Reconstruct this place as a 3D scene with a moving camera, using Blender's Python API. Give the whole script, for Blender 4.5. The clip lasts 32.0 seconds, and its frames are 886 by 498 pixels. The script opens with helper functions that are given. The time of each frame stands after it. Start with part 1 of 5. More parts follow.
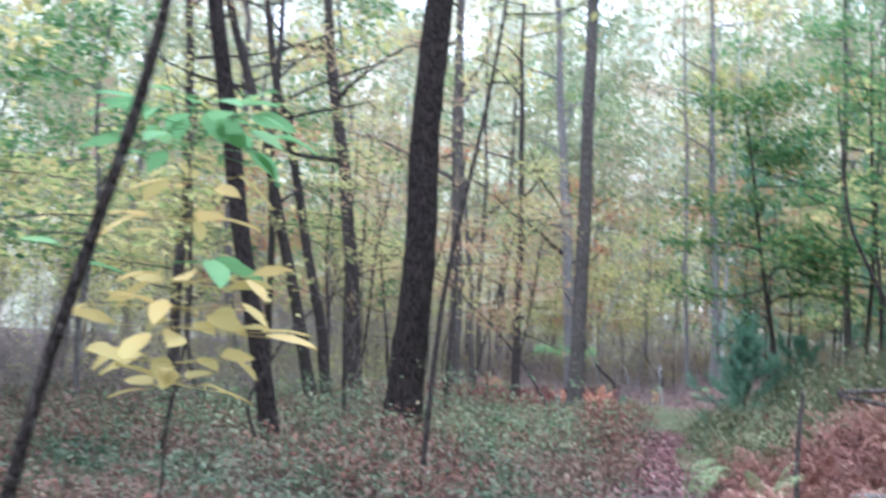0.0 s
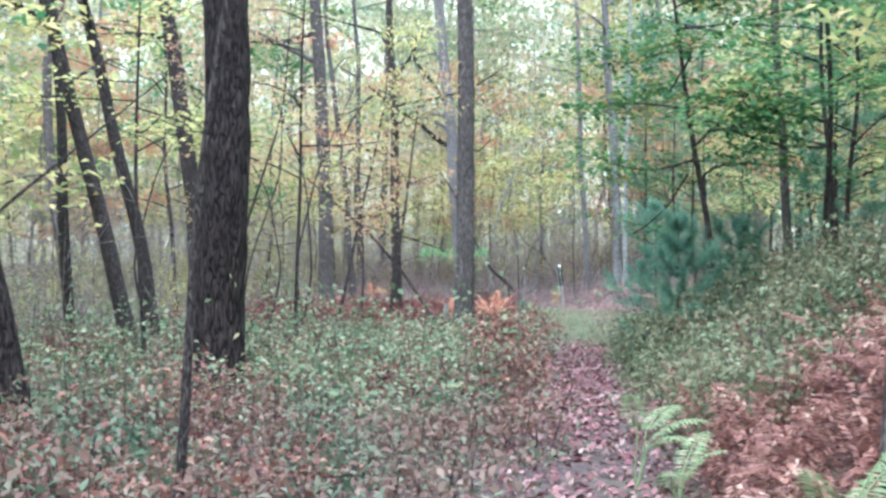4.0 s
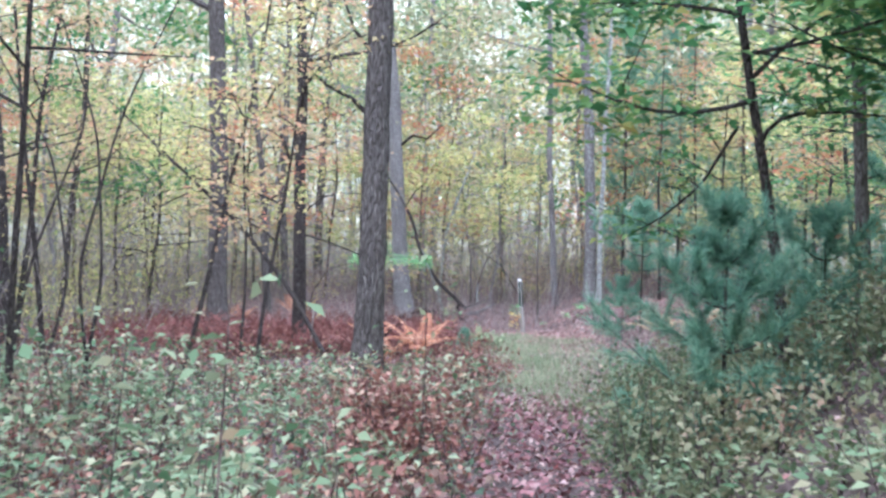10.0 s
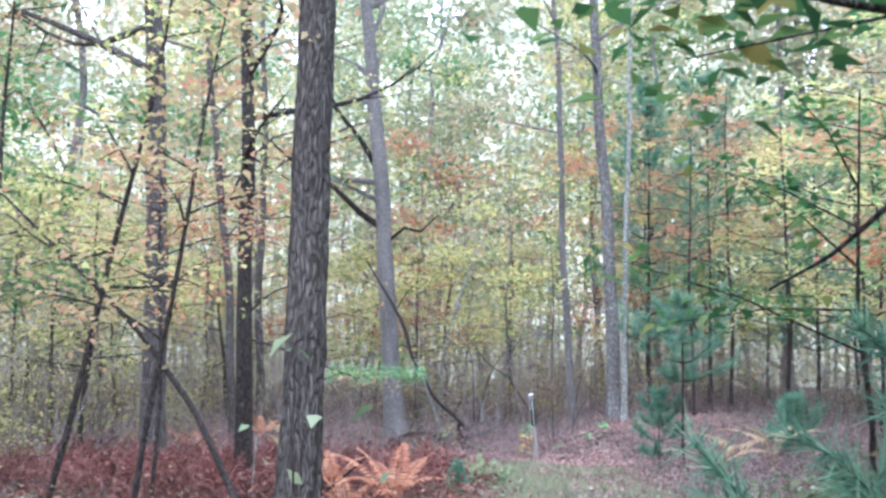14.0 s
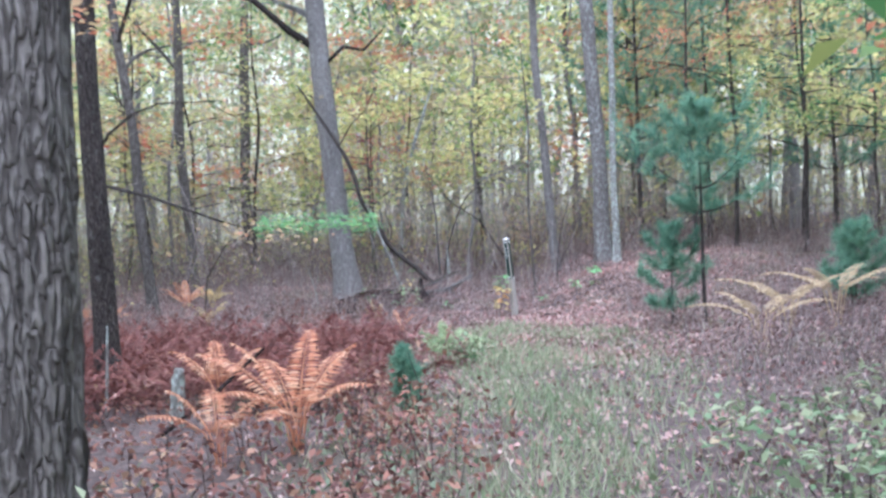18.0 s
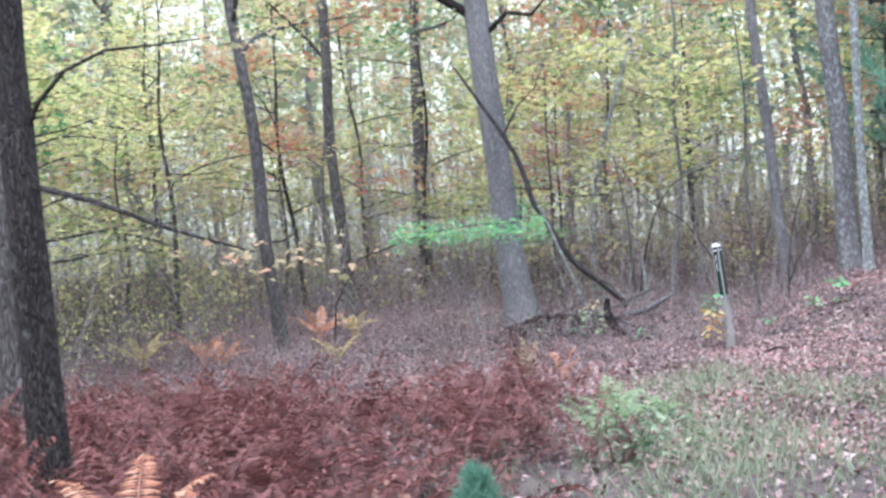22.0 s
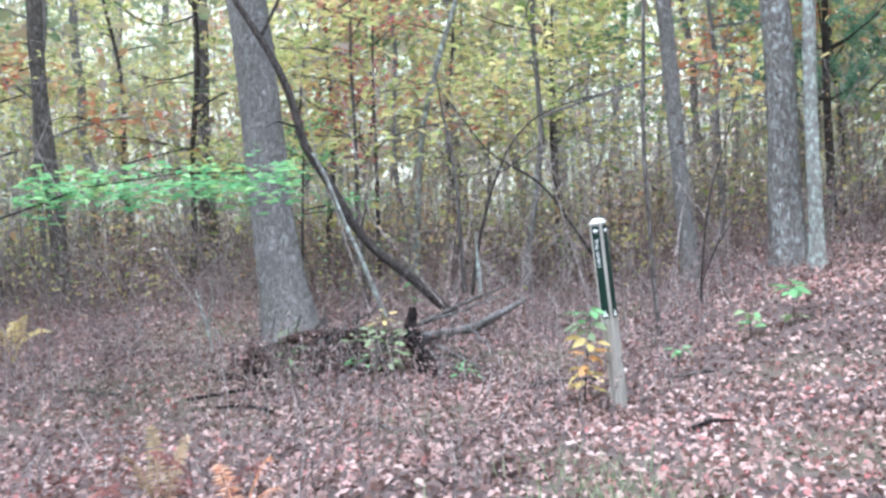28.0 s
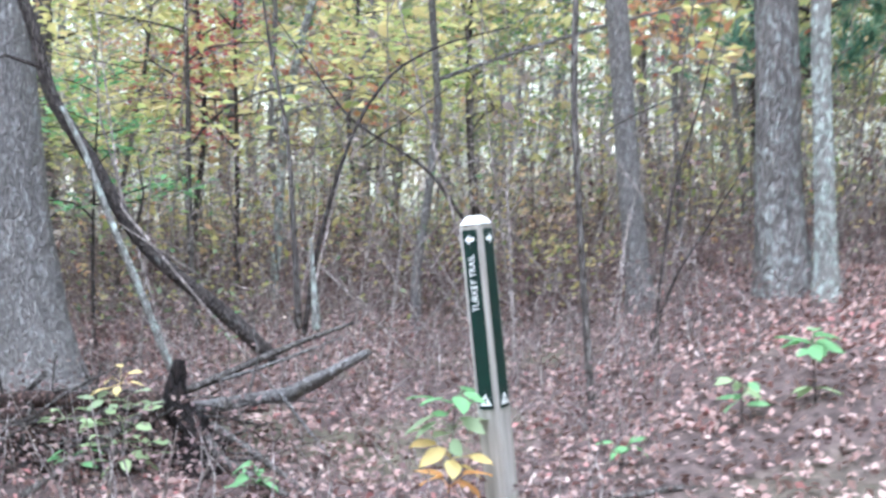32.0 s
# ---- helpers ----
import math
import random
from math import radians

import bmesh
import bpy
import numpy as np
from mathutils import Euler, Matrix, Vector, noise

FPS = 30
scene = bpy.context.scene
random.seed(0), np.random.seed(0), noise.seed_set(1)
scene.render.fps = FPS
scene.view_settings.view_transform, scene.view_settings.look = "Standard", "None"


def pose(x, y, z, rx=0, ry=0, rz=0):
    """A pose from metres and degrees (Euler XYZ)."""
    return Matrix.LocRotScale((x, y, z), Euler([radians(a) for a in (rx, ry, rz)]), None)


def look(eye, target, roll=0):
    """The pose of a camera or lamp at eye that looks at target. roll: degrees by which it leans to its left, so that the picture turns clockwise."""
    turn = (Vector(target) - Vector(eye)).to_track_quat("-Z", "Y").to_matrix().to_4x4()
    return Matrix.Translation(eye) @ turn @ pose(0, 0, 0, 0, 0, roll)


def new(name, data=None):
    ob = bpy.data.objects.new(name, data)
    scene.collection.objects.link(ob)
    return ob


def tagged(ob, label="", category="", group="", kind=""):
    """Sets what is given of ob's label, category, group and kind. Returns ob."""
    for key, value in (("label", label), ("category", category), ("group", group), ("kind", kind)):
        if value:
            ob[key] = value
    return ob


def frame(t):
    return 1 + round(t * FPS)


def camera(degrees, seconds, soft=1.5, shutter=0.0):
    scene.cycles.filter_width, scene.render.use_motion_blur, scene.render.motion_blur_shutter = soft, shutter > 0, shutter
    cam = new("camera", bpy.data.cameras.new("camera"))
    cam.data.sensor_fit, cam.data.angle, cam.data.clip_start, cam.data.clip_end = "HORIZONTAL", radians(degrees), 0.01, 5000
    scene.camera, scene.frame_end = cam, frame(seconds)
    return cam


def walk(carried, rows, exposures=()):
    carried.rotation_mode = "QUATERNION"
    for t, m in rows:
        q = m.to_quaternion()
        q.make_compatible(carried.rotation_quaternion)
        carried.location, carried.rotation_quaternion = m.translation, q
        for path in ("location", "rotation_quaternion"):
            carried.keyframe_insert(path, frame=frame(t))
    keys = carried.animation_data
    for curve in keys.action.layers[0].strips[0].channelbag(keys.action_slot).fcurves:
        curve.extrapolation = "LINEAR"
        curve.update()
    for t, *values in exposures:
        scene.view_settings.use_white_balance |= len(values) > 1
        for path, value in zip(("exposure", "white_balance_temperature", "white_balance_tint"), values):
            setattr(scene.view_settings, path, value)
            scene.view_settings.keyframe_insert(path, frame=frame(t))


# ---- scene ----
EXPOSURES = [(0.0, 1.74, 5080, 23), (0.8, 2.16, 5060, 17), (5.0, 2.22, 5080, 18), (10.0, 2.17, 5080, 25), (16.5, 2.03, 5080, 23), (20.0, 2.2, 5090, 22), (22.0, 2.14, 5110, 22), (28.0, 2.28, 5190, 17), (32.0, 2.37, 5170, 19)]
cam = camera(40.6, 32.0, 2.8, 0.4)
PATH = [
    (0, (-0.000, -0.000, 1.316), (-1.219, 9.887, 2.189), 3.30),
    (0.5, (0.051, 0.576, 1.313), (-0.519, 10.553, 1.670), 0.54),
    (1, (0.109, 1.174, 1.340), (-0.306, 11.165, 1.286), 2.36),
    (1.5, (0.141, 1.770, 1.356), (-0.359, 11.753, 1.030), 1.36),
    (2, (0.146, 2.372, 1.362), (-0.476, 12.350, 1.576), 1.71),
    (2.5, (0.128, 2.947, 1.359), (-0.234, 12.933, 1.734), 3.08),
    (3, (0.102, 3.494, 1.350), (-0.163, 13.483, 1.718), 1.10),
    (3.5, (0.077, 4.033, 1.335), (-0.188, 14.026, 1.599), 0.08),
    (4, (0.067, 4.571, 1.317), (-0.231, 14.566, 1.446), -0.04),
    (4.5, (0.084, 5.114, 1.297), (-0.213, 15.109, 1.328), 0.38),
    (5, (0.144, 5.665, 1.282), (-0.054, 15.663, 1.321), 1.10),
    (5.5, (0.259, 6.233, 1.284), (0.314, 16.231, 1.529), 0.40),
    (6, (0.340, 6.814, 1.303), (0.336, 16.803, 1.777), 0.70),
    (6.5, (0.426, 7.397, 1.327), (0.595, 17.381, 1.889), -0.24),
    (7, (0.460, 7.995, 1.335), (0.167, 17.985, 1.677), 1.32),
    (7.5, (0.445, 8.580, 1.329), (-0.078, 18.563, 1.606), -0.64),
    (8, (0.479, 9.171, 1.320), (0.186, 19.163, 1.603), -2.34),
    (8.5, (0.532, 9.764, 1.314), (0.320, 19.757, 1.608), -0.73),
    (9, (0.590, 10.338, 1.326), (0.767, 20.335, 1.508), -1.49),
    (9.5, (0.669, 10.907, 1.344), (0.754, 20.906, 1.468), 0.42),
    (10, (0.675, 11.485, 1.352), (0.650, 21.483, 1.569), 1.54),
    (10.5, (0.717, 12.042, 1.350), (0.652, 22.035, 1.713), 1.26),
    (11, (0.744, 12.575, 1.365), (0.334, 22.562, 1.674), 0.70),
    (11.5, (0.795, 13.094, 1.394), (0.472, 23.088, 1.501), 0.99),
    (12, (0.877, 13.678, 1.409), (0.602, 23.674, 1.509), 1.12),
    (12.5, (0.772, 14.386, 1.382), (0.904, 24.376, 1.824), 1.83),
    (13, (0.893, 14.948, 1.370), (1.188, 24.899, 2.316), 0.29),
    (13.5, (0.950, 15.536, 1.357), (0.945, 25.471, 2.495), 1.78),
    (14, (0.985, 16.126, 1.348), (0.855, 26.057, 2.517), 0.73),
    (14.5, (1.008, 16.717, 1.342), (0.864, 26.656, 2.443), 0.03),
    (15, (1.029, 17.308, 1.338), (0.921, 27.258, 2.329), -0.36),
    (15.5, (1.055, 17.897, 1.336), (0.964, 27.857, 2.232), -0.59),
    (16, (1.096, 18.483, 1.336), (0.963, 28.443, 2.231), 0.59),
    (16.5, (1.073, 19.052, 1.341), (1.253, 29.018, 2.133), 0.10),
    (17, (1.093, 19.633, 1.351), (1.399, 29.594, 2.178), 1.86),
    (17.5, (1.163, 20.211, 1.364), (1.196, 30.198, 1.860), -0.23),
    (18, (1.283, 20.793, 1.385), (1.362, 30.792, 1.269), -2.49),
    (18.5, (1.419, 21.386, 1.419), (1.346, 31.382, 1.126), -2.76),
    (19, (1.503, 21.973, 1.452), (1.503, 31.973, 1.438), -1.08),
    (19.5, (1.578, 22.528, 1.471), (1.379, 32.525, 1.335), -0.27),
    (20, (1.636, 23.084, 1.475), (1.316, 33.078, 1.285), -2.41),
    (20.5, (1.718, 23.687, 1.472), (0.888, 33.652, 1.620), -3.76),
    (21, (1.753, 24.265, 1.454), (0.616, 34.194, 1.830), -1.66),
    (21.5, (1.785, 24.879, 1.438), (0.543, 34.803, 1.536), -4.62),
    (22, (1.822, 25.476, 1.419), (0.038, 35.318, 1.457), -4.13),
    (22.5, (1.861, 26.050, 1.400), (0.545, 35.966, 1.381), -3.34),
    (23, (1.945, 26.641, 1.379), (1.151, 36.611, 1.510), -5.37),
    (23.5, (1.986, 27.221, 1.359), (1.136, 37.184, 1.599), -2.96),
    (24, (1.961, 27.756, 1.339), (1.398, 37.740, 1.264), -4.22),
    (24.5, (1.919, 28.300, 1.332), (1.596, 38.294, 1.290), -1.56),
    (25, (1.886, 28.898, 1.338), (1.939, 38.898, 1.303), -0.15),
    (25.5, (1.867, 29.515, 1.350), (2.264, 39.507, 1.300), 0.14),
    (26, (1.864, 30.138, 1.363), (2.406, 40.123, 1.280), 0.07),
    (26.5, (1.880, 30.763, 1.370), (2.198, 40.757, 1.225), -0.17),
    (27, (1.917, 31.382, 1.366), (1.466, 41.370, 1.168), -0.71),
    (27.5, (1.904, 31.940, 1.336), (1.196, 41.915, 1.122), -1.72),
    (28, (1.983, 32.509, 1.312), (1.316, 42.486, 1.099), -2.70),
    (28.5, (2.052, 33.077, 1.315), (1.397, 43.055, 1.122), 0.71),
    (29, (2.075, 33.684, 1.319), (1.922, 43.682, 1.127), 0.57),
    (29.5, (2.143, 34.279, 1.307), (1.894, 44.274, 1.093), 1.08),
    (30, (2.157, 34.799, 1.285), (1.811, 44.789, 0.945), 0.62),
    (30.5, (2.208, 35.264, 1.278), (2.064, 45.254, 0.840), -1.36),
    (31, (2.384, 35.767, 1.272), (2.618, 45.763, 1.150), -1.14),
    (31.5, (2.436, 36.200, 1.263), (2.690, 46.196, 1.285), 2.53),
    (32, (2.473, 36.595, 1.259), (2.288, 46.592, 1.072), -1.26),
]
walk(cam, [(t, look(eye, target, roll)) for t, eye, target, roll in PATH], EXPOSURES)

# ---- world and light ----
world = bpy.data.worlds.new("overcast")
scene.world = world
world.use_nodes = True
wn, wl = world.node_tree.nodes, world.node_tree.links
wn.clear()
sky = wn.new("ShaderNodeTexSky")
sky.sky_type, sky.sun_disc = "NISHITA", False
sky.sun_elevation, sky.sun_rotation = radians(42), radians(200)
sky.air_density, sky.dust_density = 1.5, 4.0
sky_bg, cloud_bg = wn.new("ShaderNodeBackground"), wn.new("ShaderNodeBackground")
sky_bg.inputs["Strength"].default_value = 0.10
cloud_bg.inputs["Color"].default_value = (0.96, 1.0, 0.95, 1)
cloud_bg.inputs["Strength"].default_value = 1.1
sky_mix, sky_out = wn.new("ShaderNodeMixShader"), wn.new("ShaderNodeOutputWorld")
sky_mix.inputs[0].default_value = 0.85
wl.new(sky.outputs[0], sky_bg.inputs["Color"])
wl.new(sky_bg.outputs[0], sky_mix.inputs[1])
wl.new(cloud_bg.outputs[0], sky_mix.inputs[2])
wl.new(sky_mix.outputs[0], sky_out.inputs["Surface"])

sun = new("sun", bpy.data.lights.new("sun", "SUN"))
sun.data.energy, sun.data.angle, sun.data.color = 0.9, radians(25), (1.0, 0.96, 0.9)
sun.matrix_world = look((0, 0, 60), (8, 34, 0))

# ---- materials ----


def material(name, build, rough=0.85, bump=0.0):
    """A principled material: build(nodes, links, bsdf) returns a height socket for the bump, or None."""
    mat = bpy.data.materials.new(name)
    mat.use_nodes = True
    nodes, links = mat.node_tree.nodes, mat.node_tree.links
    bsdf = nodes["Principled BSDF"]
    bsdf.inputs["Roughness"].default_value = rough
    bsdf.inputs["Specular IOR Level"].default_value = 0.25
    height = build(nodes, links, bsdf)
    if height is not None and bump:
        b = nodes.new("ShaderNodeBump")
        b.inputs["Strength"].default_value, b.inputs["Distance"].default_value = 1.0, bump
        links.new(height, b.inputs["Height"])
        links.new(b.outputs[0], bsdf.inputs["Normal"])
    return mat


def ramp(nodes, links, fac, stops):
    r = nodes.new("ShaderNodeValToRGB")
    while len(r.color_ramp.elements) < len(stops):
        r.color_ramp.elements.new(0.5)
    for e, (at, colour) in zip(r.color_ramp.elements, stops):
        e.position, e.color = at, (*colour, 1)
    links.new(fac, r.inputs[0])
    return r.outputs[0]


def texture(nodes, links, kind, scale, stretch=(1, 1, 1), detail=4.0):
    co, mp, tx = nodes.new("ShaderNodeTexCoord"), nodes.new("ShaderNodeMapping"), nodes.new("ShaderNodeTex" + kind)
    mp.inputs["Scale"].default_value = stretch
    links.new(co.outputs["Object"], mp.inputs[0])
    links.new(mp.outputs[0], tx.inputs["Vector"])
    tx.inputs["Scale"].default_value = scale
    if kind == "Noise":
        tx.inputs["Detail"].default_value = detail
    return tx


def mixed(nodes, links, fac, a, b, mode="MIX"):
    m = nodes.new("ShaderNodeMix")
    m.data_type, m.blend_type = "RGBA", mode
    for socket, value in ((m.inputs[0], fac), (m.inputs[6], a), (m.inputs[7], b)):
        if isinstance(value, (int, float)):
            socket.default_value = value
        elif isinstance(value, tuple):
            socket.default_value = (*value, 1)
        else:
            links.new(value, socket)
    return m.outputs[2]


def bark(name, dark, light, lichen=None, amount=0.5, fine=42.0):
    """Flaky plates parted by dark furrows, with grain, weather stains and lichen."""
    def build(nodes, links, bsdf):
        warp = texture(nodes, links, "Noise", fine * 0.22, (1, 1, 0.5), 3)
        co = nodes.new("ShaderNodeTexCoord")
        bend = nodes.new("ShaderNodeVectorMath")
        bend.operation = "MULTIPLY_ADD"
        links.new(warp.outputs["Color"], bend.inputs[0])
        bend.inputs[1].default_value = (3.4 / fine, 3.4 / fine, 9.0 / fine)
        links.new(co.outputs["Object"], bend.inputs[2])
        squash = nodes.new("ShaderNodeMapping")
        squash.inputs["Scale"].default_value = (1, 1, 0.15)
        links.new(bend.outputs[0], squash.inputs[0])
        plates = nodes.new("ShaderNodeTexVoronoi")
        plates.feature = "DISTANCE_TO_EDGE"
        plates.inputs["Scale"].default_value = fine * 0.95
        links.new(squash.outputs[0], plates.inputs["Vector"])
        cracks = texture(nodes, links, "Noise", fine * 0.9, (1, 1, 0.55), 6)
        both = nodes.new("ShaderNodeMath")
        both.operation = "MULTIPLY_ADD"
        links.new(cracks.outputs["Fac"], both.inputs[0])
        both.inputs[1].default_value = 0.6
        links.new(plates.outputs["Distance"], both.inputs[2])
        gap = ramp(nodes, links, both.outputs[0], [(0.3, (0, 0, 0)), (0.42, (0.6, 0.6, 0.6)), (0.62, (1, 1, 1))])
        grain = texture(nodes, links, "Noise", 55, (1, 1, 0.22), 8)
        face = ramp(nodes, links, grain.outputs["Fac"], [(0.32, tuple(0.6 * p + 0.4 * q for p, q in zip(dark, light))), (0.5, tuple(0.25 * p + 0.75 * q for p, q in zip(dark, light))), (0.7, tuple(1.2 * q for q in light))])
        colour = mixed(nodes, links, gap, dark, face)
        stain = texture(nodes, links, "Noise", 1.3, (1, 1, 0.35), 6)
        tone = ramp(nodes, links, stain.outputs["Fac"], [(0.3, (0.66, 0.65, 0.64)), (0.7, (1.15, 1.12, 1.08))])
        colour = mixed(nodes, links, 0.8, colour, tone, "MULTIPLY")
        if lichen:
            patch = texture(nodes, links, "Noise", 19, (1, 1, 0.7), 9)
            edge = ramp(nodes, links, patch.outputs["Fac"], [(1 - amount - 0.03, (0, 0, 0)), (1 - amount + 0.16, (0.8, 0.8, 0.8))])
            colour = mixed(nodes, links, edge, colour, lichen)
        links.new(colour, bsdf.inputs["Base Color"])
        height = nodes.new("ShaderNodeMath")
        height.operation = "MULTIPLY_ADD"
        links.new(grain.outputs["Fac"], height.inputs[0])
        height.inputs[1].default_value = 0.5
        links.new(gap, height.inputs[2])
        return height.outputs[0]

    return material(name, build, 0.92, 0.022)


def foliage(name, stops, glow=0.45, patch=1.2, rough=0.6, wide=1.1, own=0.75):
    """Leaves: each leaf takes a colour of its own, and drifts of a few metres shift the whole."""
    def build(nodes, links, bsdf):
        geo = nodes.new("ShaderNodeNewGeometry")
        drift = texture(nodes, links, "Noise", patch, detail=3)
        add = nodes.new("ShaderNodeMath")
        add.operation = "MULTIPLY_ADD"
        links.new(drift.outputs["Fac"], add.inputs[0])
        add.inputs[1].default_value = wide
        half = nodes.new("ShaderNodeMath")
        half.operation = "MULTIPLY_ADD"
        links.new(geo.outputs["Random Per Island"], half.inputs[0])
        half.inputs[1].default_value, half.inputs[2].default_value = own, 0.475 - (wide + own) / 2
        links.new(half.outputs[0], add.inputs[2])
        colour = ramp(nodes, links, add.outputs[0], stops)
        links.new(colour, bsdf.inputs["Base Color"])
        bsdf.inputs["Roughness"].default_value = rough
        thin, mix, out = nodes.new("ShaderNodeBsdfTranslucent"), nodes.new("ShaderNodeMixShader"), nodes["Material Output"]
        links.new(colour, thin.inputs["Color"])
        mix.inputs[0].default_value = glow
        links.new(bsdf.outputs[0], mix.inputs[1])
        links.new(thin.outputs[0], mix.inputs[2])
        links.new(mix.outputs[0], out.inputs["Surface"])

    return material(name, build, rough)


def ground_build(nodes, links, bsdf):
    big, small = texture(nodes, links, "Noise", 0.5, detail=6), texture(nodes, links, "Noise", 14, detail=8)
    crumbs = texture(nodes, links, "Voronoi", 26)
    a = ramp(nodes, links, small.outputs["Fac"], [(0.3, (0.026, 0.020, 0.018)), (0.5, (0.068, 0.05, 0.045)), (0.72, (0.15, 0.112, 0.10))])
    b = ramp(nodes, links, crumbs.outputs["Color"], [(0.2, (0.05, 0.037, 0.033)), (0.8, (0.15, 0.11, 0.098))])
    c = mixed(nodes, links, 0.5, a, b)
    moss = ramp(nodes, links, big.outputs["Fac"], [(0.52, (0, 0, 0)), (0.68, (0.45, 0.45, 0.45))])
    links.new(mixed(nodes, links, moss, c, (0.13, 0.14, 0.07)), bsdf.inputs["Base Color"])
    return small.outputs["Fac"]


GROUND = material("leaf_mould", ground_build, 0.95, 0.03)
BARK_OAK = bark("oak_bark", (0.008, 0.006, 0.006), (0.068, 0.055, 0.05), (0.10, 0.098, 0.09), 0.2, 30)
BARK_GRAY = bark("gray_bark", (0.07, 0.062, 0.057), (0.19, 0.178, 0.166), (0.22, 0.23, 0.215), 0.30, 31)
BARK_BIG = bark("smooth_gray_bark", (0.17, 0.164, 0.16), (0.33, 0.322, 0.314), (0.40, 0.41, 0.40), 0.42, 66)
BARK_LICHEN = bark("lichen_bark", (0.14, 0.132, 0.125), (0.235, 0.225, 0.215), (0.37, 0.405, 0.385), 0.48, 46)
BARK_THIN = bark("thin_bark", (0.03, 0.026, 0.024), (0.12, 0.103, 0.096), (0.18, 0.185, 0.17), 0.38, 60)
BARK_PALE = bark("pale_bark", (0.24, 0.24, 0.225), (0.36, 0.365, 0.345), (0.56, 0.65, 0.59), 0.5, 60)
ROT = bark("rotten_wood", (0.022, 0.016, 0.014), (0.13, 0.082, 0.068), (0.13, 0.105, 0.085), 0.36, 40)

CHAR = bark("charred_wood", (0.006, 0.005, 0.005), (0.035, 0.026, 0.024), None, 0.5, 40)

G_YELLOW = foliage("yellow_green_leaves", [(0.1, (0.25, 0.33, 0.12)), (0.35, (0.46, 0.48, 0.18)), (0.65, (0.64, 0.57, 0.24)), (0.95, (0.63, 0.52, 0.25))], 0.68)
G_GOLD = foliage("tawny_leaves", [(0.1, (0.32, 0.30, 0.15)), (0.4, (0.50, 0.41, 0.22)), (0.7, (0.58, 0.40, 0.23)), (0.95, (0.56, 0.28, 0.17))], 0.58)
G_ORANGE = foliage("orange_leaves", [(0.1, (0.38, 0.30, 0.15)), (0.4, (0.55, 0.32, 0.16)), (0.7, (0.58, 0.24, 0.14)), (0.95, (0.44, 0.12, 0.10))])
G_GREEN = foliage("green_oak_leaves", [(0.1, (0.06, 0.17, 0.065)), (0.45, (0.12, 0.27, 0.10)), (0.75, (0.22, 0.34, 0.12)), (0.95, (0.42, 0.36, 0.12))], 0.55)
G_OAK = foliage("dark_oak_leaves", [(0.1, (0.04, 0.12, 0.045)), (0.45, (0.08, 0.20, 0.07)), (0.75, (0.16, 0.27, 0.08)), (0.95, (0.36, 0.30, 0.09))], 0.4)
G_FRESH = foliage("fresh_green_leaves", [(0.2, (0.14, 0.36, 0.15)), (0.6, (0.24, 0.46, 0.20)), (0.9, (0.38, 0.50, 0.18))], 0.45)
G_PINE = foliage("pine_needles", [(0.15, (0.10, 0.21, 0.15)), (0.5, (0.185, 0.35, 0.24)), (0.9, (0.30, 0.46, 0.30))], 0.55)
G_SHRUB = foliage("shrub_leaves", [(0.06, (0.045, 0.090, 0.052)), (0.25, (0.105, 0.155, 0.090)), (0.42, (0.19, 0.22, 0.142)), (0.52, (0.20, 0.165, 0.116)), (0.66, (0.165, 0.098, 0.077)), (0.82, (0.225, 0.15, 0.112)), (1.0, (0.32, 0.245, 0.185))], 0.3, 1.0, 0.6, 2.3, 0.3)
G_BANK = foliage("bank_shrub_leaves", [(0.08, (0.07, 0.115, 0.06)), (0.4, (0.155, 0.185, 0.095)), (0.7, (0.26, 0.25, 0.145)), (0.95, (0.30, 0.19, 0.13))], 0.35, 0.8, 0.6, 1.7, 0.5)
G_RUST = foliage("rust_bracken", [(0.1, (0.13, 0.06, 0.05)), (0.45, (0.25, 0.115, 0.087)), (0.75, (0.35, 0.18, 0.132)), (0.95, (0.52, 0.38, 0.28))], 0.3, 1.5, 0.6, 1.3, 0.8)
G_FERN_ORANGE = foliage("orange_fern", [(0.1, (0.42, 0.16, 0.085)), (0.5, (0.60, 0.29, 0.165)), (0.9, (0.74, 0.50, 0.32))], 0.35, 2.5)
G_FERN_GREEN = foliage("green_fern", [(0.1, (0.20, 0.32, 0.14)), (0.6, (0.35, 0.44, 0.23)), (0.9, (0.52, 0.52, 0.31))], 0.4)
G_FERN_YELLOW = foliage("yellow_fern", [(0.1, (0.50, 0.42, 0.14)), (0.6, (0.66, 0.52, 0.22)), (0.9, (0.62, 0.40, 0.2))], 0.4)
G_FERN_TAN = foliage("tan_fern", [(0.1, (0.36, 0.27, 0.15)), (0.6, (0.52, 0.40, 0.24)), (0.9, (0.58, 0.48, 0.33))], 0.35)
G_BUTTER = foliage("butter_yellow_leaves", [(0.1, (0.44, 0.47, 0.18)), (0.4, (0.64, 0.55, 0.22)), (0.75, (0.68, 0.49, 0.20)), (0.95, (0.60, 0.29, 0.13))], 0.45)
LITTER = foliage("fallen_leaves", [(0.05, (0.10, 0.07, 0.065)), (0.3, (0.24, 0.15, 0.128)), (0.5, (0.36, 0.24, 0.21)), (0.7, (0.46, 0.345, 0.30)), (0.85, (0.36, 0.13, 0.12)), (0.97, (0.56, 0.46, 0.40))], 0.12, 0.8, 0.7)
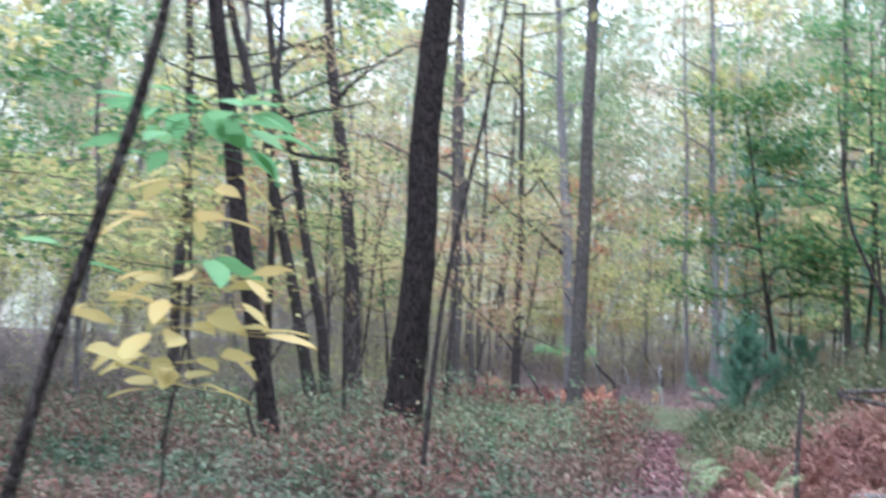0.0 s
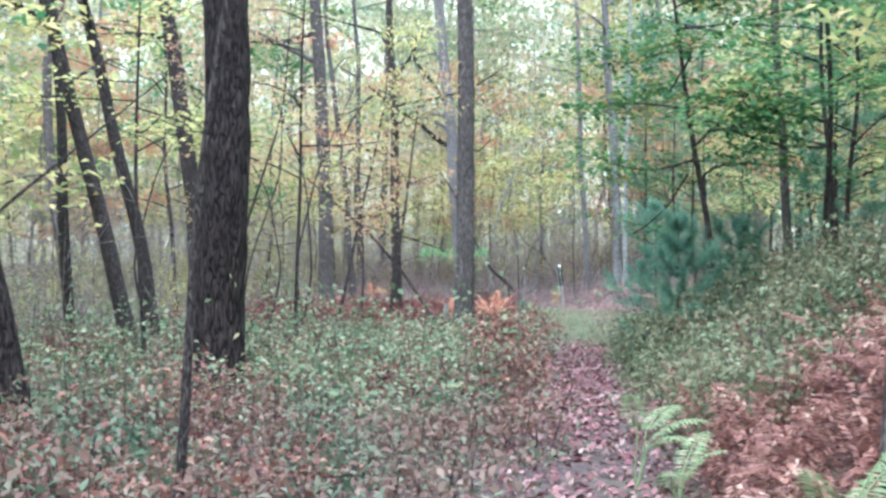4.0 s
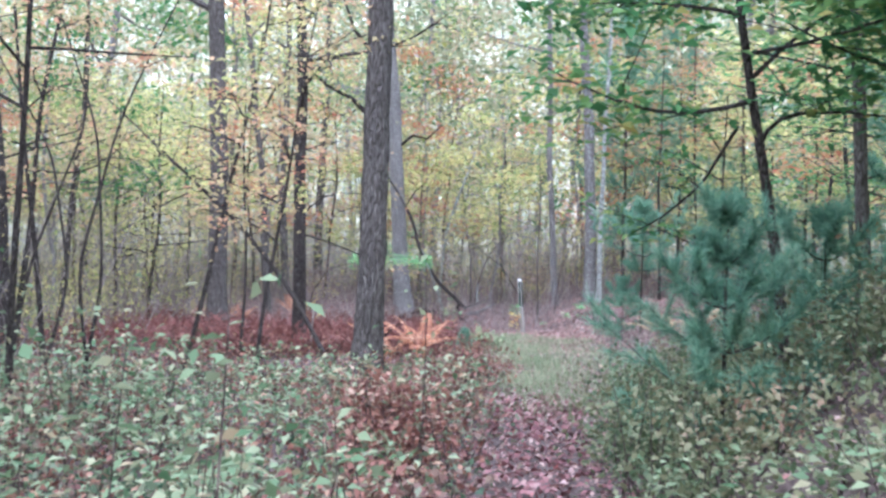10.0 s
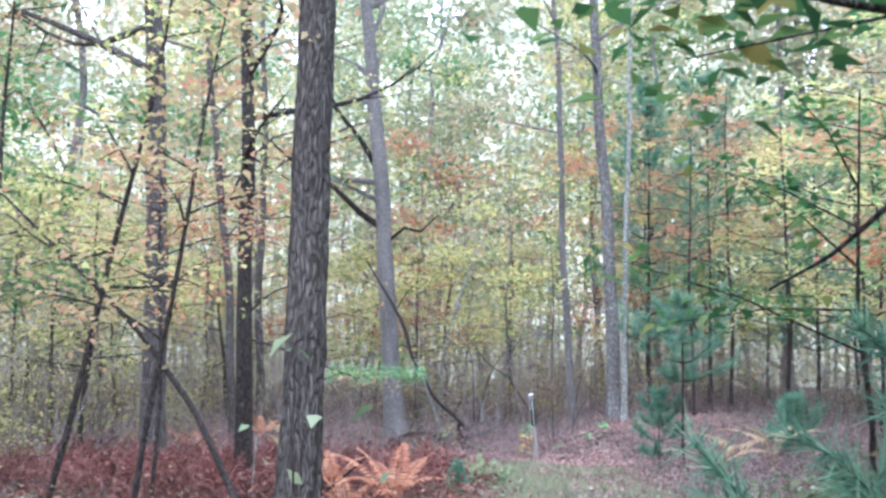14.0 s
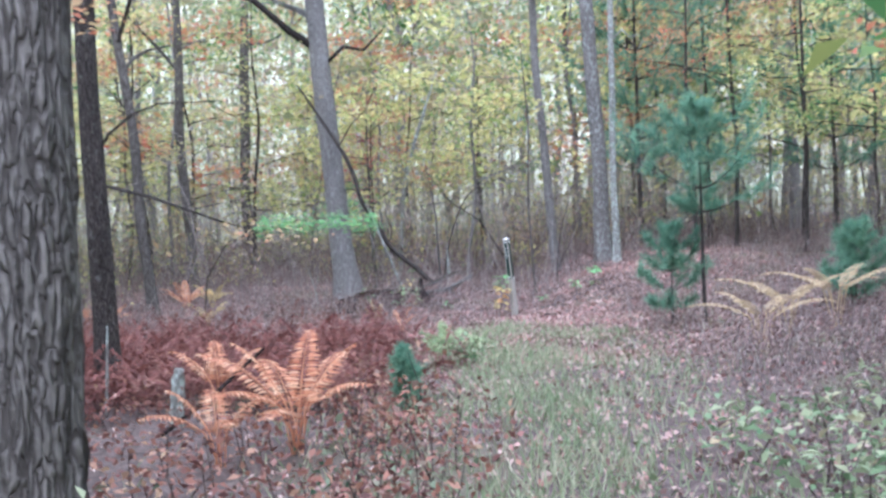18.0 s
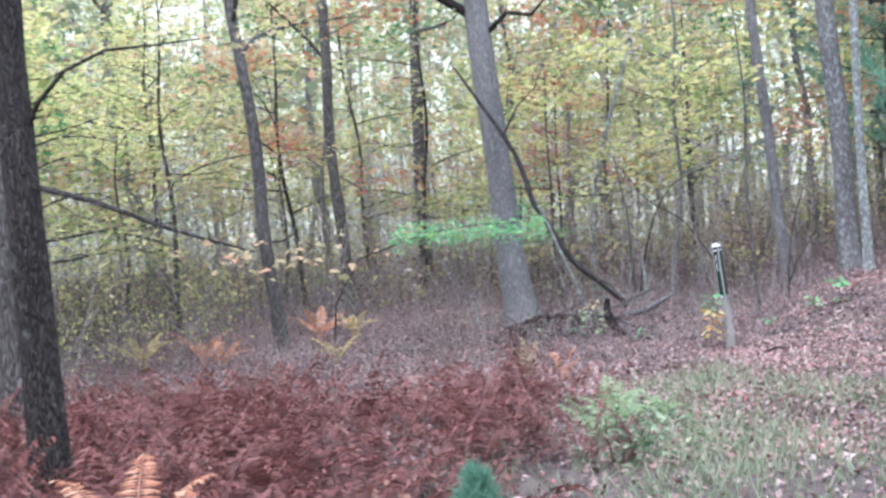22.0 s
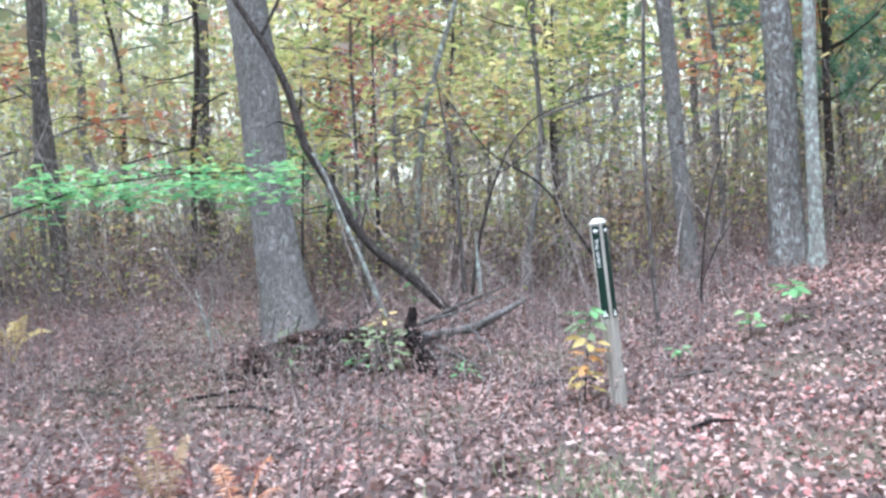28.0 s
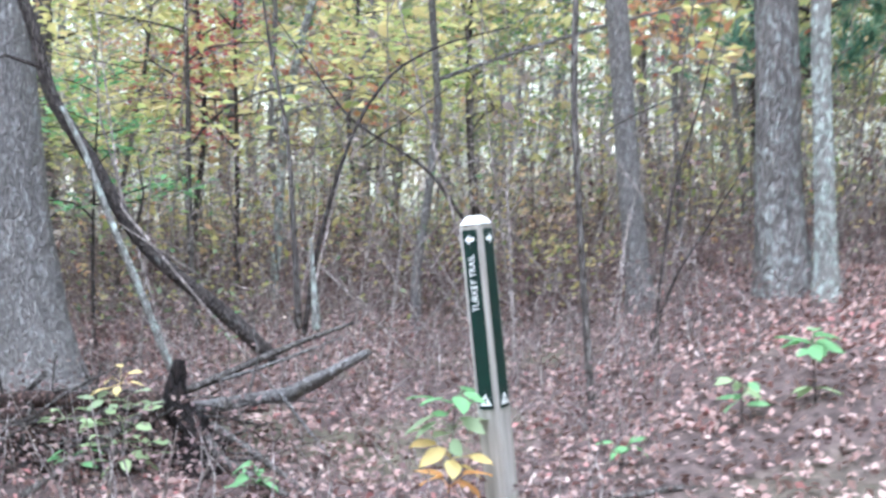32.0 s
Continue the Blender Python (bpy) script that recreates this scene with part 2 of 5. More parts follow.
LITTER_RED = foliage("red_fallen_leaves", [(0.1, (0.10, 0.048, 0.05)), (0.45, (0.21, 0.09, 0.092)), (0.75, (0.31, 0.165, 0.16)), (0.95, (0.44, 0.33, 0.30))], 0.12, 0.8, 0.7)
G_PALE = foliage("pale_green_leaves", [(0.1, (0.10, 0.18, 0.085)), (0.45, (0.21, 0.285, 0.155)), (0.75, (0.34, 0.38, 0.23)), (0.95, (0.42, 0.33, 0.2))], 0.35)
G_MAROON = foliage("maroon_leaves", [(0.1, (0.10, 0.045, 0.04)), (0.4, (0.20, 0.09, 0.07)), (0.7, (0.32, 0.155, 0.11)), (0.95, (0.42, 0.30, 0.19))], 0.3)
G_ORANGE_PALE = foliage("pale_orange_leaves", [(0.1, (0.75, 0.42, 0.12)), (0.6, (0.8, 0.45, 0.18)), (0.9, (0.72, 0.55, 0.25))], 0.4)
G_FAR = foliage("far_leaves", [(0.1, (0.22, 0.29, 0.17)), (0.4, (0.34, 0.37, 0.21)), (0.7, (0.42, 0.39, 0.24)), (0.95, (0.43, 0.30, 0.21))], 0.5, 0.08)
G_RED_FERN = foliage("dull_red_fern", [(0.1, (0.082, 0.030, 0.025)), (0.45, (0.155, 0.056, 0.045)), (0.75, (0.225, 0.088, 0.068)), (0.95, (0.34, 0.20, 0.15))], 0.3, 1.5)
G_MAUVE = foliage("mauve_brush_leaves", [(0.1, (0.095, 0.062, 0.06)), (0.45, (0.20, 0.135, 0.125)), (0.75, (0.30, 0.215, 0.19)), (0.95, (0.42, 0.34, 0.28))], 0.25, 1.0)
G_CANOPY = foliage("canopy_leaves", [(0.1, (0.12, 0.22, 0.10)), (0.45, (0.24, 0.34, 0.15)), (0.75, (0.40, 0.43, 0.19)), (0.95, (0.50, 0.38, 0.2))], 0.58)
# lighter far copy of the mauve brush leaves, haze painted into the colour
G_HAZE_TAN = foliage("haze_paled_leaves", [(0.1, (0.28, 0.22, 0.20)), (0.45, (0.44, 0.37, 0.33)), (0.75, (0.54, 0.47, 0.40)), (0.95, (0.58, 0.50, 0.36))], 0.4, 1.0)
G_RED = foliage("red_maple_leaves", [(0.1, (0.42, 0.20, 0.12)), (0.5, (0.50, 0.14, 0.13)), (0.9, (0.42, 0.08, 0.12))])
GRASS = foliage("dry_grass", [(0.1, (0.15, 0.21, 0.11)), (0.5, (0.26, 0.32, 0.18)), (0.9, (0.42, 0.40, 0.28))], 0.3, 0.7)
BRUSH = bark("brush_twigs", (0.21, 0.185, 0.175), (0.52, 0.465, 0.44), None, 0.5, 40)
TWIG = bark("shrub_twigs", (0.05, 0.038, 0.034), (0.20, 0.155, 0.14), None, 0.5, 40)



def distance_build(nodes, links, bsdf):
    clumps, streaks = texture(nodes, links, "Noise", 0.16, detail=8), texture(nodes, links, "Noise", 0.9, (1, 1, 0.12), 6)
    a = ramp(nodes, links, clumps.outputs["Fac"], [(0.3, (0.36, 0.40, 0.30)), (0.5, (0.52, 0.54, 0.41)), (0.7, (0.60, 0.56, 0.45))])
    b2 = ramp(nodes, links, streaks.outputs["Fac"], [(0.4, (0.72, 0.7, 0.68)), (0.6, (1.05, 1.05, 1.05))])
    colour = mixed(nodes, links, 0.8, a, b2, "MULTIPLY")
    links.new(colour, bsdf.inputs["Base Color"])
    # no lamp here: pale colour with emission paints haze over the far woods
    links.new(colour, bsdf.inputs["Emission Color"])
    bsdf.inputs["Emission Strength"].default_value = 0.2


DISTANCE = material("distant_woods_haze_glow", distance_build, 1.0)

# ---- mesh tools ----
RNG = np.random.default_rng(7)


def mesh_of(name, verts, faces, mat, smooth=True):
    """A mesh of four-sided faces, from arrays."""
    verts, faces = np.asarray(verts, np.float32), np.asarray(faces, np.int32)
    me = bpy.data.meshes.new(name)
    me.vertices.add(len(verts))
    me.vertices.foreach_set("co", verts.ravel())
    me.loops.add(faces.size)
    me.loops.foreach_set("vertex_index", faces.ravel())
    me.polygons.add(len(faces))
    me.polygons.foreach_set("loop_start", np.arange(0, faces.size, faces.shape[1], dtype=np.int32))
    me.polygons.foreach_set("use_smooth", np.full(len(faces), smooth))
    me.update(calc_edges=True)
    me.materials.append(mat)
    return me


def part(name, data, parent=None, label="", kind=""):
    """One mesh object under a thing: data is (verts, faces, material) or a mesh."""
    me = data if isinstance(data, bpy.types.Mesh) else mesh_of(name, *data)
    ob = new(name, me)
    ob.parent = parent
    return tagged(ob, label, kind=kind)


def thing(name, at, label, category, group="", rz=0.0, kind=""):
    ob = new(name)
    ob.empty_display_size = 0.1
    ob.matrix_basis = pose(*at, 0, 0, rz)
    return tagged(ob, label, category, group, kind)


def joined(pieces):
    """Several (verts, faces) as one."""
    verts, faces, n = [], [], 0
    for v, f in pieces:
        verts.append(v), faces.append(f + n)
        n += len(v)
    return np.concatenate(verts), np.concatenate(faces)


def tube(points, radii, sides=8, rough=0.0, seed=0):
    """A tapered limb along points. rough: bark ridges, as a share of the radius."""
    p, r = np.asarray(points, float), np.asarray(radii, float)
    d = np.gradient(p, axis=0)
    d /= np.linalg.norm(d, axis=1)[:, None] + 1e-9
    side = np.cross(d, np.where(np.abs(d[:, 2:]) > 0.9, [1.0, 0, 0], [0, 0, 1.0]))
    side /= np.linalg.norm(side, axis=1)[:, None] + 1e-9
    for n in range(1, len(side)):
        if side[n] @ side[n - 1] < 0:
            side[n] *= -1
    other = np.cross(d, side)
    a = np.arange(sides) * 2 * np.pi / sides
    scale = np.ones((len(p), sides))
    if rough:
        rng = np.random.default_rng(seed)
        ridge = rng.normal(size=(len(p) // 3 + 2, sides))
        rows = np.linspace(0, len(ridge) - 1.001, len(p))
        low = rows.astype(int)
        mix = (rows - low)[:, None]
        scale += rough * (ridge[low] * (1 - mix) + ridge[low + 1] * mix)
    v = p[:, None] + (side[:, None] * np.cos(a)[None, :, None] + other[:, None] * np.sin(a)[None, :, None]) * (r[:, None] * scale)[..., None]
    n, k = len(p), np.arange(sides)
    i = np.arange(n - 1)[:, None] * sides
    f = np.stack([i + k, i + (k + 1) % sides, i + sides + (k + 1) % sides, i + sides + k], -1).reshape(-1, 4)
    return v.reshape(-1, 3), f


def leaf_set(centres, size, flat=0.4, narrow=0.55, rng=RNG, fold=0.12):
    """Folded, pointed leaves, one at each centre, lying more or less flat."""
    c = np.asarray(centres, float)
    n = len(c)
    up = rng.normal(size=(n, 3)) * (1 - flat) + np.array([0, 0, 1.0]) * flat * 1.6
    up /= np.linalg.norm(up, axis=1)[:, None] + 1e-9
    a = np.cross(up, rng.normal(size=(n, 3)))
    a /= np.linalg.norm(a, axis=1)[:, None] + 1e-9
    b = np.cross(up, a)
    s = size * rng.uniform(0.6, 1.3, (n, 1))
    w = s * narrow
    v = np.stack([c - a * s * 0.5, c + b * w * 0.5 + up * s * fold - a * s * 0.08, c + a * s * 0.5 - up * s * fold * 0.6, c - b * w * 0.5 + up * s * fold - a * s * 0.08], 1)
    return v.reshape(-1, 3), np.arange(4 * n).reshape(-1, 4)


# ---- the lie of the land ----
def trail_x(y):
    """The middle of the trail: nearly straight, then bending to the right past the post."""
    y = np.asarray(y, float)
    return 0.05 + 0.066 * y - 0.25 * np.exp(-(((y - 5) / 5) ** 2)) + 0.115 * np.clip(y - 37, 0, 60) ** 1.6


def smooth_step(a, b, v):
    u = np.clip((np.asarray(v, float) - a) / (b - a), 0, 1)
    return u * u * (3 - 2 * u)


def ground_z(x, y):
    x, y = np.asarray(x, float), np.asarray(y, float)
    off = x - trail_x(np.minimum(y, 40))
    bank = 0.95 * smooth_step(0.5, 2.8, off) * smooth_step(5, 12, y) * (1 - smooth_step(20, 26, y)) + 0.5 * smooth_step(1.5, 4.2, off) * smooth_step(20, 26, y) * (1 - smooth_step(35, 41, y))
    rise = 0.30 * smooth_step(40.5, 47, y) + 0.02 * np.clip(y - 45, 0, 60) + 0.45 * smooth_step(2.9, 4.9, x) * smooth_step(40, 43.5, y)
    lumps = 0.05 * np.sin(x * 1.3 + 0.7 * y) * np.sin(y * 0.9 - 0.4 * x) + 0.03 * np.sin(x * 3.1) * np.sin(y * 2.7 + x)
    lumps = lumps * smooth_step(0.3, 1.2, np.abs(x - trail_x(y)))
    return bank + rise + lumps * np.clip(1 - (np.hypot(x, y - 30) / 200), 0, 1)


def axis(lo, hi, step, far):
    grow = np.cumsum(step * 1.25 ** np.arange(1, 60))
    grow = grow[grow < far]
    return np.concatenate([lo - grow[::-1], np.arange(lo, hi + step / 2, step), hi + grow])


gx, gy = axis(-6.0, 8.0, 0.15, 1500.0), axis(1.0, 51.0, 0.15, 1500.0)
mx, my = np.meshgrid(gx, gy)
fine = np.where((mx > -8) & (mx < 10) & (my > -3) & (my < 54), 1.0, 0.0)
mz = ground_z(mx, my) + 0.018 * RNG.normal(size=mx.shape) * fine
k = np.arange(len(gx) - 1)
i = np.arange(len(gy) - 1)[:, None] * len(gx)
quads = np.stack([i + k, i + k + 1, i + k + 1 + len(gx), i + k + len(gx)], -1).reshape(-1, 4)
ground = part("ground", (np.stack([mx, my, mz], -1).reshape(-1, 3), quads, GROUND))
tagged(ground, "brown woodland floor of leaf mould, moss and bare trail", "ground", kind="structure")


def scatter(n, x0, x1, y0, y1, keep=None, rng=RNG, ragged=0.0):
    """Places on the ground; ragged: metres over which the patch thins out along a wavy edge."""
    r = ragged
    p = np.stack([rng.uniform(x0 - r, x1 + r, n), rng.uniform(y0 - r, y1 + r, n)], 1)
    if r:
        x, y = p.T
        edge = np.minimum(np.minimum(x - x0, x1 - x), np.minimum(y - y0, y1 - y))
        wave = np.sin(0.9 * y + 1.7 * np.sin(0.6 * x)) + np.sin(1.1 * x + 1.3 * np.sin(0.8 * y)) + 0.6 * np.sin(2.3 * x + 1.9 * y)
        p = p[rng.random(n) < np.clip(0.9 + (edge + 0.25 * r * wave) / (0.9 * r), 0, 1)]
    if keep is not None:
        p = p[rng.random(len(p)) < keep(p[:, 0], p[:, 1])]
    return np.c_[p, ground_z(p[:, 0], p[:, 1])]


def off_trail(x, y):
    return np.abs(x - trail_x(y))


# ---- trees ----
def trunk_line(height, lean=(0.0, 0.0), wobble=0.05, seed=0, steps=24):
    rng = np.random.default_rng(seed)
    z = np.linspace(-0.15, height, steps)
    ph = rng.uniform(0, 6.3, 4)
    wx = wobble * (np.sin(z * 0.7 + ph[0]) - np.sin(ph[0]) + 0.4 * (np.sin(z * 1.9 + ph[1]) - np.sin(ph[1])))
    wy = wobble * (np.sin(z * 0.6 + ph[2]) - np.sin(ph[2]) + 0.4 * (np.sin(z * 2.1 + ph[3]) - np.sin(ph[3])))
    return np.stack([lean[0] * z + wx, lean[1] * z + wy, z], 1)


def tree_shapes(seed, height, r, lean=(0, 0), wobble=0.05, crown_base=6.0, crown_r=3.0, limbs=9, leaves=1200, leaf=0.09,
                flat=0.5, spread=0.3, rough=0.0, sides=10, steps=24, thin=0.12, limb_rise=0.35):
    """The woody part and the leaf centres of a tree."""
    rng = np.random.default_rng(seed)
    line = trunk_line(height, lean, wobble, seed, steps)
    z = line[:, 2]
    rad = r * np.clip(1 - z / height, 0, 1) ** 0.6 * (1 - thin) + r * thin * 0.3 + r * 0.45 * np.exp(-np.clip(z, 0, None) / (1.6 * r + 0.05))
    wood, tips = [tube(line, rad, sides, rough, seed)], []
    for n in range(limbs):
        h = crown_base + (height * 0.97 - crown_base) * (n + rng.random()) / limbs
        at = np.array([np.interp(h, z, line[:, k]) for k in range(3)])
        az, long = rng.uniform(0, 2 * np.pi), crown_r * rng.uniform(0.55, 1.1) * (1.15 - 0.7 * (h - crown_base) / max(height - crown_base, 0.1))
        u = np.linspace(0, 1, 7)
        out = np.array([np.cos(az), np.sin(az), 0.0])
        bend = rng.normal(size=3) * 0.12 * long
        pts = at + out * (long * u)[:, None] + np.array([0, 0, 1.0]) * (limb_rise * long * u ** 0.8)[:, None] + bend * (np.sin(u * 3)[:, None])
        lr = np.interp(h, z, rad) * 0.45
        wood.append(tube(pts, lr * (1 - u) ** 0.8 + 0.004, 5))
        tips += [pts[m] for m in (3, 4, 5, 6)]
        for m in (2, 3, 4, 5):
            away = rng.normal(size=3) * [1, 1, 0.35] + out * 0.8
            away *= long * rng.uniform(0.2, 0.45) / np.linalg.norm(away)
            twig = pts[m] + away * np.linspace(0, 1, 4)[:, None]
            wood.append(tube(twig[::3], [lr * 0.3 + 0.003, 0.003], 3))
            tips += [twig[2], twig[3]]
    cloud = np.zeros((0, 3))
    if leaves:
        tips = np.array(tips)
        pick = tips[rng.integers(0, len(tips), leaves)]
        cloud = pick + rng.normal(size=(leaves, 3)) * [spread, spread, spread * (1.05 - flat)]
    return joined(wood), cloud, rng


def make_tree(name, at, label, mat, leaf_mat, seed, leaf=0.09, flat=0.5, group="", category="tree", rz=0.0, **kw):
    wood, cloud, rng = tree_shapes(seed, leaf=leaf, flat=flat, **kw)
    ob = thing(name, at, label, category, group, rz)
    part("trunk", (*wood, mat), ob)
    if len(cloud):
        part("crown", (*leaf_set(cloud, leaf, flat, rng=rng), leaf_mat), ob)
    return ob


def on_ground(x, y):
    return (x, y, float(ground_z(x, y)))


# ---- the large trees along the trail ----
make_tree("oak_tree", on_ground(-2.27, 15.15), "dark rough-barked oak trunk leaning slightly over the shrubs", BARK_OAK, G_GOLD, 11, height=19, r=0.235,
          lean=(0.039, 0.0), wobble=0.05, crown_base=7.5, crown_r=4.5, limbs=9, leaves=2500, rough=0.05, sides=48, steps=220)
make_tree("oak_tree", on_ground(-3.71, 14.27), "dark slender oak leaning away from the trail", BARK_OAK, G_YELLOW, 12, height=17, r=0.13,
          lean=(-0.175, 0.0), wobble=0.05, crown_base=6, crown_r=3.5, limbs=8, leaves=1800, rough=0.05, sides=28, steps=120)
make_tree("oak_tree", on_ground(-0.2, 25.12), "straight gray-brown oak trunk with furrowed bark beside the trail", BARK_GRAY, G_GOLD, 13, height=20, r=0.172,
          lean=(0.002, 0.03), wobble=0.02, crown_base=8, crown_r=4, limbs=9, leaves=2500, rough=0.06, sides=56, steps=320)
make_tree("oak_tree", on_ground(-3.82, 35.3), "tall brown tree trunk rising out of rusty ferns", BARK_GRAY, G_GOLD, 14, height=20, r=0.21,
          lean=(-0.038, 0.0), wobble=0.03, crown_base=5.5, crown_r=4.2, limbs=12, leaves=4200, leaf=0.11, spread=0.4, rough=0.05, sides=36, steps=160)
fern_oak = make_tree("oak_tree", on_ground(-1.8, 32.0), "slim dark tree standing among the rusty ferns", BARK_THIN, G_YELLOW, 15, height=13, r=0.125,
          lean=(-0.03, 0.0), wobble=0.03, crown_base=3.5, crown_r=2.6, limbs=9, leaves=1300, rough=0.04, sides=20, steps=90)
for points, thick in (([(-0.06, 0.0, 2.05), (0.48, -0.2, 1.9), (1.01, -0.4, 1.7), (1.18, -0.3, 1.63), (1.46, -0.3, 1.54)], 0.02), ([(-0.03, 0.0, 2.29), (0.13, -0.1, 2.49), (0.37, -0.2, 2.65), (0.62, -0.2, 2.74), (0.89, -0.2, 2.74), (1.29, -0.3, 2.73)], 0.018)):
    q = np.array(points)
    part("limb", (*tube(q, np.linspace(thick, 0.004, len(q)), 7), BARK_THIN), fern_oak, "dark bare crooked limb")
    c = q[-1] + RNG.normal(size=(70, 3)) * [0.32, 0.25, 0.08] + [0.05, 0, -0.03]
    part("leaves", (*leaf_set(c, 0.07, 0.6), G_GOLD), fern_oak, "small tawny leaves at the limb's tip")
big_gray = make_tree("gray_tree", on_ground(-0.42, 44.65), "large pale gray tree with a flared base and dark upper limbs", BARK_BIG, G_CANOPY, 16, height=19, r=0.245,
          lean=(-0.085, 0.0), wobble=0.03, crown_base=5.0, crown_r=3.6, limbs=14, leaves=5200, leaf=0.12, spread=0.45, rough=0.035, sides=48, steps=220, limb_rise=0.5)
part("dark_limb", (*tube([(-0.42, 0, 5.0), (-0.95, -0.2, 5.35), (-1.6, -0.35, 5.95), (-2.3, -0.4, 6.3), (-3.2, -0.5, 7.1)], [0.085, 0.075, 0.06, 0.045, 0.02], 9), BARK_OAK), big_gray, "dark crooked limb")
part("dark_limb", (*tube([(-0.55, 0, 6.4), (-0.95, -0.1, 7.1), (-1.6, -0.2, 7.9), (-2.0, -0.2, 9.0)], [0.07, 0.06, 0.045, 0.02], 9), BARK_OAK), big_gray, "dark crooked limb")
part("dark_limb", (*tube([(-0.4, 0, 4.6), (0.1, -0.2, 5.0), (0.5, -0.3, 4.9), (0.9, -0.3, 5.3)], [0.05, 0.04, 0.03, 0.012], 8), BARK_OAK), big_gray, "dark crooked limb")
make_tree("slim_tree", on_ground(-3.97, 43.1), "slim wavy gray tree at the edge of the ferns", BARK_GRAY, G_YELLOW, 17, height=15, r=0.115,
          lean=(-0.095, 0.0), wobble=0.06, crown_base=3.5, crown_r=3.2, limbs=10, leaves=2000, rough=0.04, sides=20, steps=100)
make_tree("slim_tree", on_ground(-4.23, 48.3), "slim upright gray tree behind the ferns", BARK_GRAY, G_YELLOW, 18, height=16, r=0.13,
          lean=(-0.02, 0.0), wobble=0.06, crown_base=4.5, crown_r=3.2, limbs=9, leaves=2000, rough=0.04, sides=20, steps=100)
make_tree("slim_tree", on_ground(-3.97, 54.9), "slim upright gray tree with yellowing leaves", BARK_GRAY, G_YELLOW, 19, height=17, r=0.18,
          lean=(0.02, 0.0), wobble=0.03, crown_base=6, crown_r=3, limbs=9, leaves=2000, rough=0.04, sides=20, steps=100)
make_tree("gray_tree", on_ground(3.9, 46.4), "straight gray tree trunk behind the trail post", BARK_BIG, G_GOLD, 20, height=18, r=0.105,
          lean=(-0.042, 0.0), wobble=0.04, crown_base=7, crown_r=3.5, limbs=8, leaves=2000, rough=0.04, sides=24, steps=100)
make_tree("gray_tree", on_ground(4.78, 45.3), "lichen-spotted rough gray tree beside the bend of the trail", BARK_LICHEN, G_GOLD, 21, height=18, r=0.18,
          lean=(-0.048, 0.0), wobble=0.04, crown_base=7.5, crown_r=3.5, limbs=8, leaves=2000, rough=0.05, sides=36, steps=160)
birch = make_tree("birch_tree", on_ground(4.98, 44.98), "pale lichen-white slender trunk with a broken hooked branch", BARK_PALE, G_GOLD, 22, height=15, r=0.082,
                  lean=(0.022, 0.0), wobble=0.02, crown_base=7, crown_r=2.5, limbs=7, leaves=1000, rough=0.03, sides=18, steps=90)
part("hooked_branch", (*tube([(0.1, 0, 4.5), (0.28, -0.1, 4.66), (0.42, -0.15, 4.5), (0.6, -0.2, 4.53)], [0.03, 0.025, 0.02, 0.012], 6), BARK_PALE), birch)
make_tree("gray_tree", on_ground(3.63, 13.83), "thick gray trunk on the shrubby bank", BARK_GRAY, G_GREEN, 23, height=18, r=0.17,
          lean=(-0.086, 0.0), wobble=0.04, crown_base=6, crown_r=3.5, limbs=9, leaves=1800, rough=0.04, sides=28, steps=120)
make_tree("gray_tree", on_ground(5.14, 24.05), "slim gray trunk standing on the bank", BARK_GRAY, G_GREEN, 24, height=13, r=0.085,
          lean=(-0.037, 0.0), wobble=0.04, crown_base=4, crown_r=2.5, limbs=9, leaves=1500, rough=0.04, sides=18, steps=90)
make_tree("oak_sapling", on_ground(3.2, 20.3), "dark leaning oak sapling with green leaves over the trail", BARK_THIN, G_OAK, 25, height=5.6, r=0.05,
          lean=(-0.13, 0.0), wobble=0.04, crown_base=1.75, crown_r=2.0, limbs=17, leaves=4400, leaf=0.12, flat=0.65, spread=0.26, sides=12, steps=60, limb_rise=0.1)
make_tree("sapling", on_ground(-1.33, 10.05), "thin dark wavy sapling leaning over low shrubs", BARK_THIN, G_YELLOW, 26, height=6.5, r=0.028,
          lean=(0.13, 0.0), wobble=0.07, crown_base=3.4, crown_r=1.2, limbs=6, leaves=350, leaf=0.08, spread=0.2, sides=8, steps=50)
for n, (x, y, r, h, lx) in enumerate(((-4.69, 21.0, 0.13, 13, -0.29), (-4.75, 22.3, 0.12, 13, -0.22), (-5.2, 27.5, 0.2, 16, -0.14), (-8.6, 24.5, 0.14, 15, -0.03), (-5.6, 21, 0.09, 12, -0.02), (-1.5, 25.4, 0.03, 5, 0.12),
                                      (-2.6, 26.5, 0.035, 6, 0.2), (-4.2, 26.2, 0.04, 6, -0.15), (-5.4, 28.5, 0.05, 7, 0.1), (-6.6, 31, 0.06, 8, -0.05), (-7.4, 36.5, 0.07, 9, 0.05))):
    make_tree("woodland_tree", on_ground(x, y), "slender dark trunk among the shrubs with yellow-brown leaves", BARK_THIN, G_GOLD if n % 3 else G_YELLOW, 40 + n, group="slender trees",
              height=h, r=r, lean=(lx, 0.01), wobble=0.06, crown_base=h * 0.3, crown_r=h * 0.2, limbs=9, leaves=1100, sides=12, steps=50)

# ---- woods around: a few kinds, repeated ----
def template(seed, **kw):
    wood, cloud, rng = tree_shapes(seed, **{k: v for k, v in kw.items() if k not in ("mat", "leaf_mat")})
    return mesh_of("trunk", *wood, kw["mat"]), mesh_of("crown", *leaf_set(cloud, kw.get("leaf", 0.09), kw.get("flat", 0.5), rng=rng), kw["leaf_mat"])


